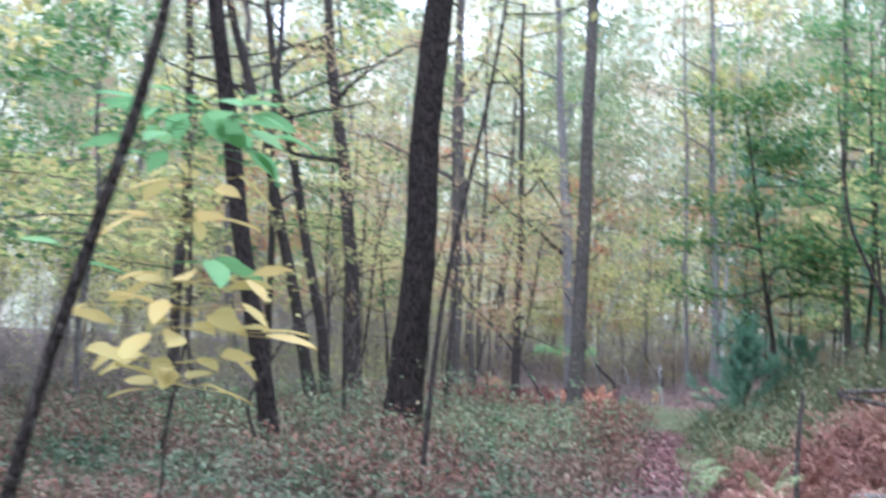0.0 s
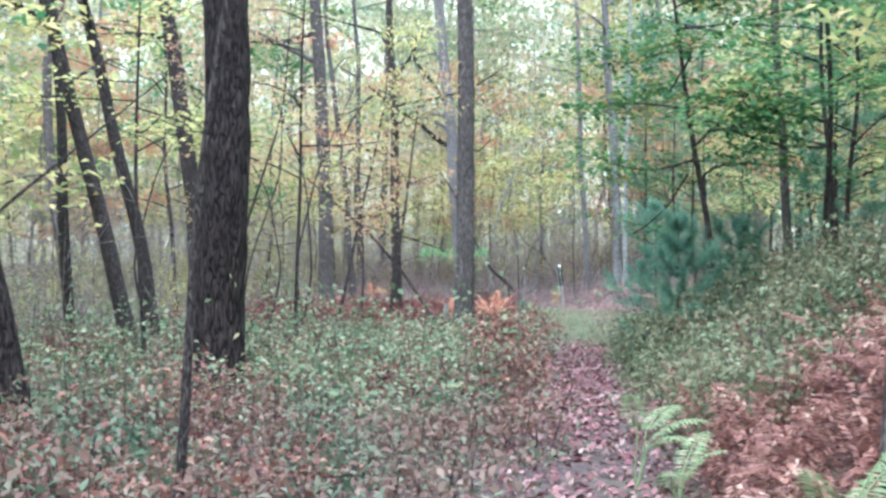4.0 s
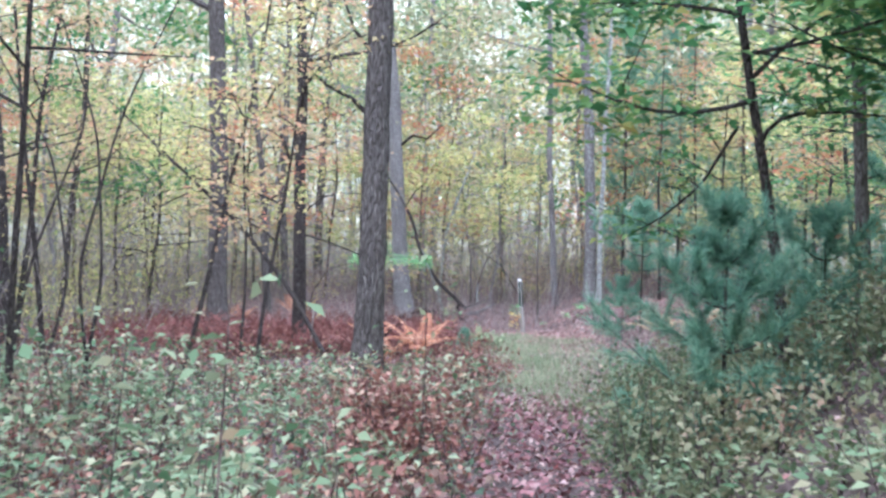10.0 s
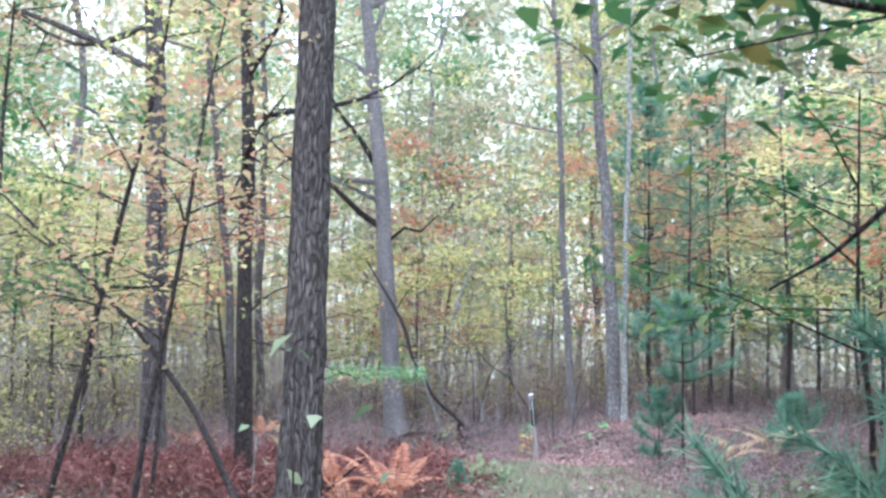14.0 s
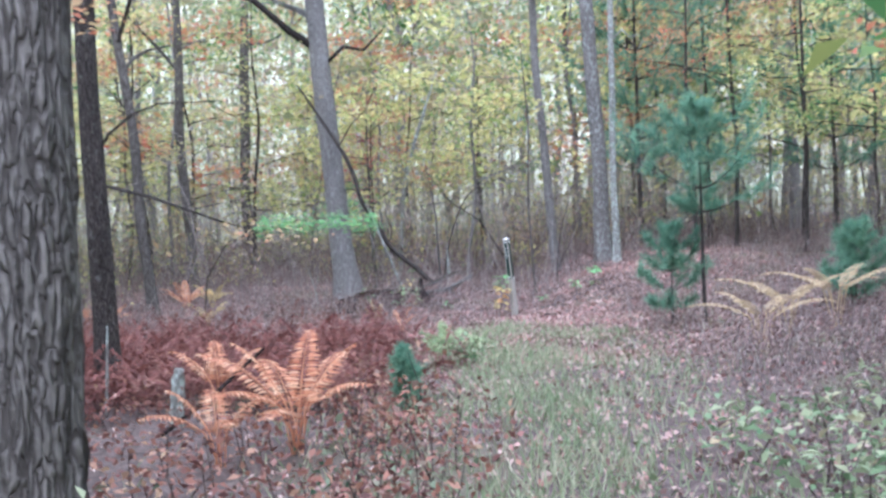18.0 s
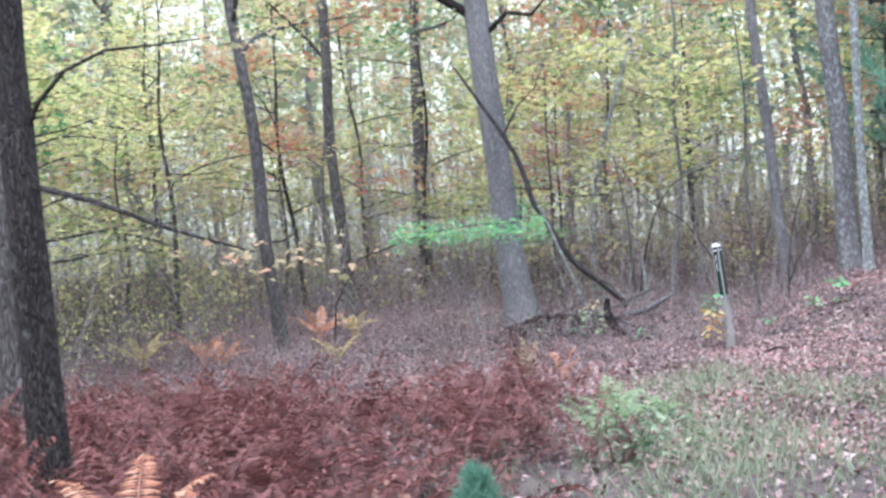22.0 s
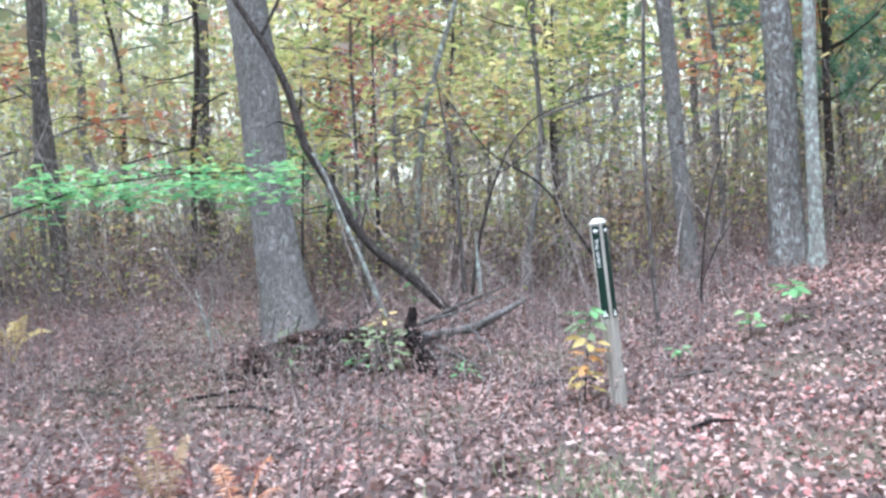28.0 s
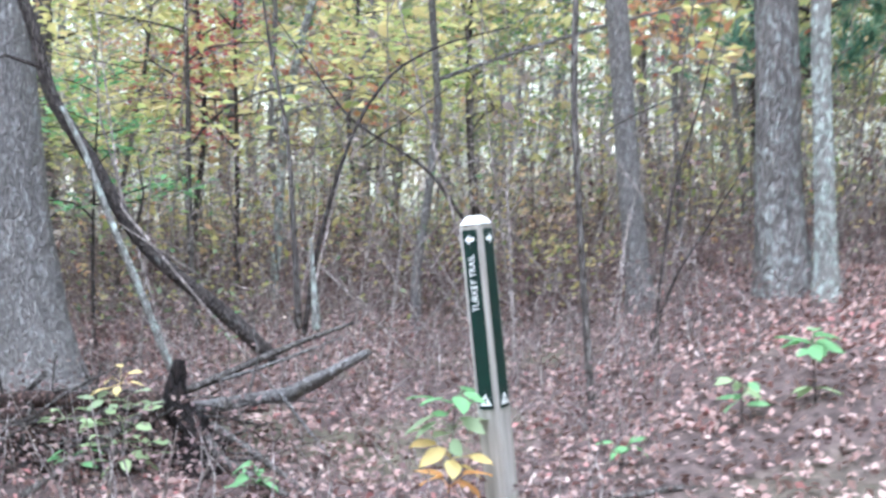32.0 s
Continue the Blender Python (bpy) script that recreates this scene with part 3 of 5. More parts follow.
TALL = [template(100 + n, height=18 + n, r=0.12 + 0.02 * (n % 3), wobble=0.2, crown_base=4.5 + n % 3, crown_r=3.6, limbs=9, leaves=1900, leaf=0.31, spread=0.7, steps=16, sides=8,
                 mat=(BARK_GRAY, BARK_BIG, BARK_BIG)[n % 3], leaf_mat=(G_YELLOW, G_FAR, G_GREEN, G_YELLOW, G_FAR, G_FAR)[n]) for n in range(6)]
LOW = [template(120 + n, height=6 + n % 4, r=0.05, wobble=0.14, lean=(0.05 * (n % 3 - 1), 0.03), crown_base=1.6 + 0.3 * (n % 3), crown_r=2.5, limbs=10, leaves=1250, leaf=0.175, flat=0.62, spread=0.36,
                sides=5, steps=11, limb_rise=0.2, mat=(BARK_GRAY, BARK_BIG)[n % 2], leaf_mat=(G_YELLOW, G_YELLOW, G_GOLD, G_ORANGE, G_YELLOW, G_GREEN)[n]) for n in range(6)]
CLEAR = [(x, y) for x, y in ((-2.3, 15.1), (-3.7, 14.3), (-0.2, 25.1), (-3.8, 35.3), (-1.8, 32), (-0.4, 44.6), (-4, 43.1), (-4.2, 48.3), (-4, 54.9), (3.9, 46.4), (4.8, 45.3), (3.6, 13.8), (5.1, 24), (5, 45))]


def plant(kinds, count, name, label, category, group, zone, apart, seed, keep):
    rng = np.random.default_rng(seed)
    placed, tries = [], 0
    while len(placed) < count and tries < 20000:
        tries += 1
        x, y = rng.uniform(zone[0], zone[1]), rng.uniform(zone[2], zone[3])
        if not keep(x, y) or any((x - a) ** 2 + (y - b) ** 2 < apart ** 2 for a, b in placed) or any((x - a) ** 2 + (y - b) ** 2 < 0.8 for a, b in CLEAR):
            continue
        placed.append((x, y))
        trunk, crown = kinds[rng.integers(len(kinds))]
        ob = thing(name, on_ground(x, y), label, category, group, rng.uniform(0, 360))
        ob.matrix_basis = pose(*on_ground(x, y), rng.normal() * 3.5, rng.normal() * 3.5, rng.uniform(0, 360))
        ob.scale = (s := rng.uniform(0.8, 1.2), s, s * rng.uniform(0.9, 1.1))
        part("trunk", trunk, ob), part("crown", crown, ob)


def woods_tall(x, y):
    return (y > 46 or x < -5.5 or x > 6.5 or y < -6) and abs(x - float(trail_x(y))) > 2.2


def woods_low(x, y):
    return (y > 47 or x < -5 - 0.05 * y or x > 6.0 + 0.04 * y) and abs(x - float(trail_x(y))) > 2.0 and y > 4


plant(TALL, 95, "forest_tree", "tall autumn woodland tree with thinning leaves", "tree", "forest trees", (-32, 36, -14, 88), 2.4, 3, woods_tall)
plant(LOW, 150, "understory_tree", "young understory tree with flat sprays of turning leaves", "tree", "understory trees", (-22, 26, 4, 76), 1.4, 4, woods_low)

# far woods, past what one could count
fp = scatter(800, -120, 130, -60, 170, lambda x, y: ((np.hypot(x, y - 25) > 55) & (np.hypot(x, y - 25) < 125)).astype(float))
far_trunks = joined([tube([(x, y, z - 0.3), (x + RNG.normal() * 0.3, y, z + 7), (x + RNG.normal() * 0.6, y, z + 17)], [r, r * 0.8, r * 0.4], 5) for x, y, z in fp for r in (RNG.uniform(0.06, 0.2),)])
far = thing("far_woods", (0, 0, 0), "distant autumn woods of gray trunks and yellow leaves", "woods", kind="stuff")
part("trunks", (*far_trunks, BARK_BIG), far, kind="stuff")
tops = fp[RNG.integers(0, len(fp), 80000)]
tops = tops + RNG.normal(size=tops.shape) * [3.0, 3.0, 0] + np.c_[np.zeros((len(tops), 2)), 19 * RNG.random(len(tops)) ** 1.15 + 0.3]
part("leaves", (*leaf_set(tops, 0.58, 0.5), G_FAR), far, kind="stuff")

high = np.concatenate([scatter(105000, -42, 46, 50, 88), scatter(24000, -45, -11, -5, 52), scatter(22000, 13, 45, -5, 52), scatter(13000, 8, 34, 48, 78)])
high[:, 2] += 4.0 + 15 * RNG.random(len(high)) ** 0.9
lump = np.sin(high[:, 0] * 0.9 + np.sin(high[:, 1] * 0.7) * 2) + np.sin(high[:, 1] * 0.8 + high[:, 2] * 0.9) + np.sin(high[:, 2] * 1.1 + high[:, 0] * 0.5)
high = high[lump > -0.35]
mid = scatter(46000, -26, 28, 49, 74, lambda x, y: (off_trail(x, y) > 1.5) * 1.0)
mid[:, 2] += 0.6 + 7.5 * RNG.random(len(mid)) ** 1.2
lump = np.sin(mid[:, 0] * 1.3 + np.sin(mid[:, 1] * 0.9) * 2) + np.sin(mid[:, 1] * 1.1 + mid[:, 2] * 1.5) + np.sin(mid[:, 2] * 1.9 + mid[:, 0] * 0.7)
for pick, mat in ((lump > 0.7, G_YELLOW), ((lump <= 0.7) & (lump > -0.4), G_HAZE_TAN), (lump < -1.3, G_GOLD)):
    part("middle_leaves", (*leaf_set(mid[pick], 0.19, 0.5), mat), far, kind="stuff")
part("high_leaves", (*leaf_set(high, 0.36, 0.4), G_FAR), far, kind="stuff")

# the rim of the woods in the distance, a self-lit backdrop with an uneven top
ring = np.linspace(0, 2 * np.pi, 1801)
rim_r = 118 + 4 * np.sin(ring * 9) + 3 * np.sin(ring * 23 + 1)
levels = np.linspace(0, 1, 36)
ang, lev = np.meshgrid(ring, levels)
rad = rim_r[None, :] + RNG.normal(size=ang.shape) * 0.5
rim_v = np.stack([rad * np.cos(ang) + RNG.normal(size=ang.shape) * 0.12, 25 + rad * np.sin(ang), -1 + 50 * lev + RNG.normal(size=ang.shape) * 0.25 * (lev > 0)], -1).reshape(-1, 3)
k = np.arange(1800)
rim_f = np.concatenate([np.stack([k + n * 1801, k + 1 + n * 1801, k + 1 + (n + 1) * 1801, k + (n + 1) * 1801], 1) for n in range(35)])
fa, fl = ang[:-1, :-1].ravel(), lev[:-1, :-1].ravel()
lumps = np.sin(fa * 41 + 3 * np.sin(fl * 7 + fa * 5)) + np.sin(fa * 97 + 4 * fl) * 0.8 + np.sin(fl * 21 + fa * 63) * 0.8 + RNG.normal(size=len(fa)) * 0.22
rim_f = rim_f[lumps > -3.2 + 2.5 * smooth_step(0.4, 1.0, fl)]
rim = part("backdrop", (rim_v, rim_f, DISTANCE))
tagged(rim, "wall of distant autumn woods with haze painted in as a glow", "woods", kind="structure")

# ---- single young trees ----
def young(x, y, label, mat, leaf_mat, seed, **kw):
    return make_tree("young_tree", on_ground(x, y), label, mat, leaf_mat, seed, flat=0.75, **kw)


young(6.9, 46.3, "young maple with sprays of orange leaves", BARK_THIN, G_ORANGE, 61, height=7.5, r=0.05, crown_base=3.9, crown_r=2.4, limbs=12, leaves=2000, leaf=0.09, spread=0.24, limb_rise=0.1)
young(-0.2, 50.6, "small maple with red and orange leaves", BARK_THIN, G_RED, 62, height=4.6, r=0.04, crown_base=1.6, crown_r=1.4, limbs=9, leaves=900, leaf=0.10, spread=0.22)
young(2.6, 53.0, "small tree with orange leaves in the thicket", BARK_THIN, G_GOLD, 63, height=6.5, r=0.05, crown_base=2.5, crown_r=1.8, limbs=9, leaves=1100, leaf=0.10, spread=0.25)
young(8.2, 48.0, "young tree with orange and tan leaves past the bend", BARK_THIN, G_ORANGE, 65, height=9, r=0.06, crown_base=3.0, crown_r=2.6, limbs=14, leaves=2400, leaf=0.10, spread=0.28, limb_rise=0.12)
young(8.9, 45.2, "young tree with yellow-green leaves past the bend", BARK_THIN, G_YELLOW, 66, height=8, r=0.05, crown_base=2.2, crown_r=2.3, limbs=14, leaves=2200, leaf=0.10, spread=0.28, limb_rise=0.12)
for n, (x, y, h) in enumerate(((-5.2, 48.5, 7), (-6.6, 45.5, 6.5), (-3.4, 51.5, 8), (-8.4, 49.5, 7.5), (-1.6, 54.5, 8), (-7.6, 41.5, 6), (-9.8, 45.0, 7), (-6.0, 38.6, 5.5), (0.6, 57, 8), (-5.4, 54.5, 9))):
    young(x, y, "young understory tree with layered yellow-green leaves", BARK_THIN, G_YELLOW, 70 + n, height=h, r=0.055, lean=(0.04 * (n % 3 - 1), 0), wobble=0.1, crown_base=1.5, crown_r=2.3, limbs=15, leaves=1700, leaf=0.10, spread=0.28, limb_rise=0.15, group="understory trees")
for n, (x, y, h) in enumerate(((9.6, 47.6, 7.5), (10.6, 44.4, 7), (8.0, 55.5, 8), (12.2, 50, 8), (6.0, 24, 7), (6.8, 28, 7.5), (7.6, 32, 8), (8.4, 36, 8), (9.6, 41, 8), (10.4, 37, 9), (9.4, 30, 8.5), (8.2, 25, 8))):
    young(x, y, "young tree with green and yellowing leaves beside the trail", BARK_THIN, (G_YELLOW, G_GREEN, G_YELLOW, G_GOLD)[n % 4], 110 + n, height=h, r=0.05, wobble=0.08, crown_base=1.8, crown_r=2.4, limbs=15, leaves=2400, leaf=0.125, spread=0.26, limb_rise=0.2, group="young trees")
for n, (x, y, h) in enumerate(((6.3, 18.8, 7.5), (4.7, 14.6, 6.5), (5.6, 16.6, 6.5), (4.4, 19.8, 6.5), (5.2, 22.2, 7.5), (7.4, 21.5, 8))):
    young(x, y, "young oak with dark green leaves on the bank", BARK_THIN, G_GREEN, 90 + n, height=h, r=0.045, wobble=0.06, crown_base=1.5, crown_r=2.1, limbs=15, leaves=2600, leaf=0.12, spread=0.27, limb_rise=0.2, group="young oaks")
young(-3.3, 16.6, "young tree with sprays of yellow-green leaves beside the oaks", BARK_THIN, G_YELLOW, 130, height=4.6, r=0.03, crown_base=2.4, crown_r=1.3, limbs=11, leaves=900, leaf=0.075, spread=0.16, limb_rise=0.1)
young(-2.2, 19.5, "young tree with layered tawny leaves among the shrubs", BARK_THIN, G_GOLD, 131, height=5.5, r=0.03, crown_base=2.2, crown_r=1.6, limbs=12, leaves=1000, leaf=0.08, spread=0.18, limb_rise=0.12)
young(-2.4, 29.6, "young tree with level sprays of tawny orange leaves", BARK_THIN, G_ORANGE, 132, height=4.4, r=0.03, crown_base=2.3, crown_r=1.7, limbs=10, leaves=900, leaf=0.075, spread=0.16, limb_rise=0.08)
limb = thing("oak_bough", on_ground(3.42, 23.3), "green oak sapling with a low bough over the trail", "sapling")
lz = float(ground_z(3.42, 23.3))
part("stem", (*tube([(0, 0, -0.05), (0.02, 0, 0.9), (-0.05, 0, 1.8 - lz), (0.0, 0, 3.2 - lz)], [0.02, 0.018, 0.014, 0.005], 7), BARK_THIN), limb)
for n, (tip, up) in enumerate((((-1.6, -0.5), 2.1), ((-1.2, -0.2), 1.75), ((-1.0, -0.9), 2.5), ((-0.9, 0.4), 2.8), ((-0.6, -0.7), 3.0))):
    q = np.array([(-0.03, 0, 1.6 + 0.25 * n - lz), (tip[0] * 0.5, tip[1] * 0.5, (1.7 + 0.25 * n + up) / 2 - lz), (*tip, up - lz)])
    part("branch", (*tube(q, [0.009, 0.006, 0.002], 5), BARK_THIN), limb)
    u = RNG.uniform(0.3, 1.05, 46)[:, None]
    c = q[0] * (1 - u) ** 2 + 2 * q[1] * u * (1 - u) + q[2] * u * u + RNG.normal(size=(46, 3)) * [0.11, 0.11, 0.05]
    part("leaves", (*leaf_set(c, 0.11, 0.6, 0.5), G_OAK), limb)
bough = thing("maple_bough", (-1.75, 41.3, float(ground_z(-1.75, 41.3))), "slender maple sapling with a level spray of bright green leaves", "sapling")
bl = np.array([(-1.0, 0.3, -0.05), (-0.9, 0.25, 0.8), (-0.5, 0.1, 1.4), (0.5, -0.05, 1.68), (1.2, -0.05, 1.75), (2.0, -0.1, 1.72)])
part("stem", (*tube(bl, [0.014, 0.012, 0.01, 0.008, 0.006, 0.003], 6), BARK_THIN), bough)
bc = np.stack([RNG.uniform(0.0, 2.1, 620), RNG.normal(size=620) * 0.32, 1.70 + RNG.normal(size=620) * 0.085 - 0.1 * RNG.random(620)], 1)
part("leaves", (*leaf_set(bc, 0.10, 0.85, 0.75), G_FRESH), bough)
young(-0.6, 46.4, "low fresh green bush behind the large trunk", BARK_THIN, G_FRESH, 64, height=2.3, r=0.02, crown_base=0.9, crown_r=0.7, limbs=9, leaves=420, leaf=0.09, spread=0.14)

# ---- pines ----
def make_pine(name, at, height, radius, seed, label, trunk_r=0.03, low=0.1, per=60, needle=0.11, wide=0.004, gap=0.26, arms=6):
    """Whorls of rising branches; each bears side twigs with brushes of needles."""
    rng = np.random.default_rng(seed)
    ob = thing(name, at, label, "pine tree", rz=rng.uniform(0, 360))
    line = trunk_line(height, (0, 0), 0.02, seed, 16)
    wood = [tube(line, np.linspace(trunk_r, 0.005, 16), 8)]
    foot, ahead = [], []
    tiers = max(4, int(height * (1 - low) / gap))
    for tier in range(tiers + 1):
        u0 = tier / tiers
        h = height * (low + (0.97 - low) * u0)
        at_h = np.array([np.interp(h, line[:, 2], line[:, k]) for k in range(3)])
        reach = radius * (0.2 + 0.8 * (1 - u0) ** 0.6) * (0.75 if tier == 0 else 1.0)
        for a in np.arange(arms) * 2 * np.pi / arms + rng.uniform(0, 6.3):
            a += rng.normal() * 0.25
            long = reach * rng.uniform(0.4, 1.3)
            out = np.array([np.cos(a), np.sin(a), 0.0])
            rise = rng.uniform(0.15, 0.55) + 0.5 * u0
            u = np.linspace(0, 1, 6)[:, None]
            pts = at_h + out * long * u + np.array([0, 0, 1.0]) * long * (rise * u * u + 0.12 * u)
            wood.append(tube(pts, np.linspace(trunk_r * 0.25 + 0.002, 0.002, 6), 4))
            foot.append(pts[5]), ahead.append(pts[5] - pts[4])
            for m in (2, 3, 3, 4, 4, 5):
                d = pts[m] - pts[m - 1]
                d = d / np.linalg.norm(d) + rng.normal(size=3) * [0.75, 0.75, 0.35] + [0, 0, 0.25]
                d *= long * rng.uniform(0.16, 0.34) / np.linalg.norm(d)
                wood.append(tube([pts[m], pts[m] + d], [0.003, 0.002], 3))
                foot.append(pts[m] + d), ahead.append(d)
                foot.append(pts[m] + d * 0.5), ahead.append(d)
    part("trunk", (*joined(wood), BARK_THIN), ob)
    base, d0 = np.repeat(np.array(foot), per, 0), np.repeat(np.array(ahead), per, 0)
    d0 /= np.linalg.norm(d0, axis=1)[:, None]
    base = base - d0 * rng.uniform(0, 0.12, (len(base), 1))
    d = d0 * 0.9 + rng.normal(size=base.shape) * 0.62
    d /= np.linalg.norm(d, axis=1)[:, None]
    side = np.cross(d, rng.normal(size=d.shape))
    side /= np.linalg.norm(side, axis=1)[:, None]
    ln = needle * rng.uniform(0.6, 1.2, (len(d), 1))
    v = np.stack([base - side * wide, base + side * wide, base + d * ln + side * wide * 0.3, base + d * ln - side * wide * 0.3], 1).reshape(-1, 3)
    part("crown", (v, np.arange(len(v)).reshape(-1, 4), G_PINE), ob)
    return ob


make_pine("pine_sapling", on_ground(2.5, 19.3), 1.62, 0.7, 1, "small bushy blue-green pine sapling beside the trail", 0.018, 0.06, 36, 0.12, 0.0032, 0.26, 6)
make_pine("pine_sapling", on_ground(3.5, 20.4), 1.1, 0.55, 11, "low blue-green pine sapling on the bank", 0.016, 0.08, 30, 0.12, 0.0034, 0.26, 5)
make_pine("pine_tree", on_ground(4.66, 35.8), 2.7, 1.0, 2, "young blue-green pine with a bare lower trunk beside the trail", 0.032, 0.52, 26, 0.13, 0.0042, 0.28, 6)
make_pine("pine_sapling", on_ground(4.35, 36.3), 1.25, 0.6, 3, "low blue-green pine sapling beneath a taller one", 0.016, 0.2, 24, 0.11, 0.004, 0.24, 5)
make_pine("pine_sapling", on_ground(5.9, 33.9), 0.8, 0.5, 12, "low blue-green pine sapling in the brush", 0.016, 0.1, 22, 0.11, 0.004, 0.24, 5)
make_pine("pine_sapling", on_ground(1.0, 30.4), 0.5, 0.17, 9, "tiny dark pine seedling among the ferns", 0.008, 0.08, 18, 0.08, 0.003, 0.12, 5)
for n, (x, y, h, r) in enumerate(((6.3, 49.5, 8.5, 1.7), (8.4, 51.5, 10, 1.9), (10.8, 49, 8, 1.8), (7.4, 57, 11, 2.0))):
    make_pine("pine_tree", on_ground(x, y), h, r, 30 + n, "tall blue-green pine behind the bend of the trail", 0.07, 0.22, 16, 0.2, 0.011, 0.7, 5)
for n, (x, y, h, r) in enumerate(((6.4, 26.0, 6.5, 1.5), (8.8, 31.5, 8, 1.9))):
    make_pine("pine_tree", on_ground(x, y), h, r, 50 + n, "young pine with blue-green needles behind the bank", 0.05, 0.12, 20, 0.17, 0.008, 0.55, 5)

# ---- shrubs and low plants ----
def shrub_field(name, label, plants, height, leaf, mat, per, seed, stems=True, flat=0.45, spread=0.16, category="shrubs", wood_mat=None):
    rng = np.random.default_rng(seed)
    ob = thing(name, (0, 0, 0), label, category, kind="stuff")
    px, py = plants[:, 0], plants[:, 1]
    swell = 0.5 + 0.25 * np.sin(px * 2.1 + 0.8 * np.sin(py * 1.3)) + 0.25 * np.sin(py * 1.7 + 1.1 * np.sin(px * 0.9))
    h = height * rng.uniform(0.35, 1.25, len(plants)) * (0.55 + 0.9 * swell)
    if stems:
        wood = []
        for (x, y, z), hh in zip(plants, h):
            top = np.array([x, y, z]) + [rng.normal() * 0.12, rng.normal() * 0.12, hh]
            wood.append(tube([(x, y, z - 0.03), (np.array([x, y, z]) + top) / 2 + rng.normal(size=3) * 0.03, top], [0.006, 0.005, 0.002], 3))
        part("stems", (*joined(wood), wood_mat or TWIG), ob, kind="stuff")
    c = np.repeat(plants, per, 0)
    up = rng.random(len(c)) ** 0.6
    c = c + rng.normal(size=c.shape) * [spread, spread, 0.03] + np.c_[np.zeros((len(c), 2)), up * np.repeat(h, per)]
    part("leaves", (*leaf_set(c, leaf, flat, rng=rng), mat), ob, kind="stuff")
    return ob


def drift(x, y):
    return np.clip(0.55 + 0.5 * np.sin(1.9 * x + 1.3 * np.sin(0.9 * y)) + 0.4 * np.sin(1.4 * y + 1.7 * np.sin(0.8 * x + 1)), 0.12, 1)


left = scatter(16500, -10, 4.5, 2.0, 25.0, ragged=2.0, keep=lambda x, y: (x < trail_x(y) - 0.42 - 0.12 * np.sin(y * 2.3)) * np.clip(1.2 - 0.03 * (y - 3), 0.35, 1) * np.where(y < 13, np.maximum(drift(x, y), 0.65), 0.55 * np.maximum(drift(x, y), 0.3)))
shrub_field("left_shrubs", "knee-high huckleberry shrubs, green turning maroon", left, 0.42, 0.056, G_SHRUB, 36, 1)
right = scatter(7500, -1.5, 9, 9.0, 24.6, ragged=1.6, keep=lambda x, y: (x > trail_x(y) + 0.5) * ((y > 11.9) | (x > trail_x(y) + 3.2)) * (0.35 + 0.65 * drift(x, y)))
shrub_field("bank_shrubs", "dense green shrubs covering the bank", right, 0.55, 0.058, G_BANK, 48, 2)
pale = scatter(900, -6, 2.6, 13.5, 24.0, ragged=1.5, keep=lambda x, y: ((x < trail_x(y) - 0.62) | (x > trail_x(y) + 0.75) & (y > 13.5)) * 1.0)
tall = scatter(65, -5, 0.6, 14.0, 20.2, lambda x, y: (x < trail_x(y) - 0.7) * 1.0)
shrub_field("tall_leafy_plants", "taller leggy plants with broad pale green leaves", tall, 0.95, 0.07, G_PALE, 34, 31, flat=0.5, spread=0.17, category="plants")
shrub_field("broad_leaved_plants", "knee-high plants with broad pale green leaves", pale, 0.52, 0.075, G_PALE, 34, 7, flat=0.6, spread=0.14, category="plants")
maroon = scatter(5200, -6, 3.0, 4.0, 27.5, ragged=1.6, keep=lambda x, y: (x < trail_x(y) - 0.5) * np.where(y < 13, 0.9 * (drift(x * 0.9 + 2, y * 0.8) > 0.7), np.where(x > trail_x(y) - 1.1, 0.9, 0.42)))
maroon = np.concatenate([maroon, scatter(90, -3.2, 0.4, 26.8, 30.4, ragged=1.0, keep=lambda x, y: (x < trail_x(y) - 0.7) * 1.0)])
shrub_field("maroon_shrubs", "low shrubs turned maroon and rust", maroon, 0.42, 0.055, G_MAROON, 30, 8)
brush_low = scatter(12500, -11, 11, 38.5, 56.5, ragged=2.0, keep=lambda x, y: (off_trail(x, y) > 1.0) * np.where(y < 42, 0.8, 0.9))
shrub_field("woodland_undergrowth", "sparse mauve-brown undergrowth on the woodland floor", brush_low, 0.36, 0.036, G_MAUVE, 20, 3, wood_mat=BRUSH)
side = scatter(6300, 1.0, 8.5, 24.5, 38.5, ragged=1.5, keep=lambda x, y: np.clip((x - trail_x(y) - 0.8 - 0.04 * (y - 24)) / 1.6, 0, 0.85))
shrub_field("trailside_brush", "low gray-brown brush beside the trail", side, 0.33, 0.036, G_MAUVE, 22, 4, wood_mat=BRUSH)

floor_plants = scatter(2600, -24, 24, -6, 66, lambda x, y: ((x < -8.5) | (x > 9) | (y < 2)) * (off_trail(x, y) > 1.2) * (0.2 + 0.8 * drift(x * 0.6, y * 0.5)))
shrub_field("scattered_undergrowth", "scattered low shrubs on the woodland floor", floor_plants, 0.5, 0.075, G_SHRUB, 15, 33)
green_edge = scatter(20, 1.25, 1.8, 33.0, 35.4)
shrub_field("trail_edge_plants", "low leafy green plants among ferns at the trail edge", green_edge, 0.22, 0.07, G_PALE, 24, 13, flat=0.6, spread=0.12, category="plants")
rust_edge = scatter(70, 0.05, 0.6, 18.4, 21.0)
shrub_field("rust_shrub", "waist-high shrubs with rust-brown leaves at the trail edge", rust_edge, 0.5, 0.055, G_RUST, 34, 14, spread=0.14)
edge_plants = scatter(42, 2.9, 4.6, 24.8, 28.0)
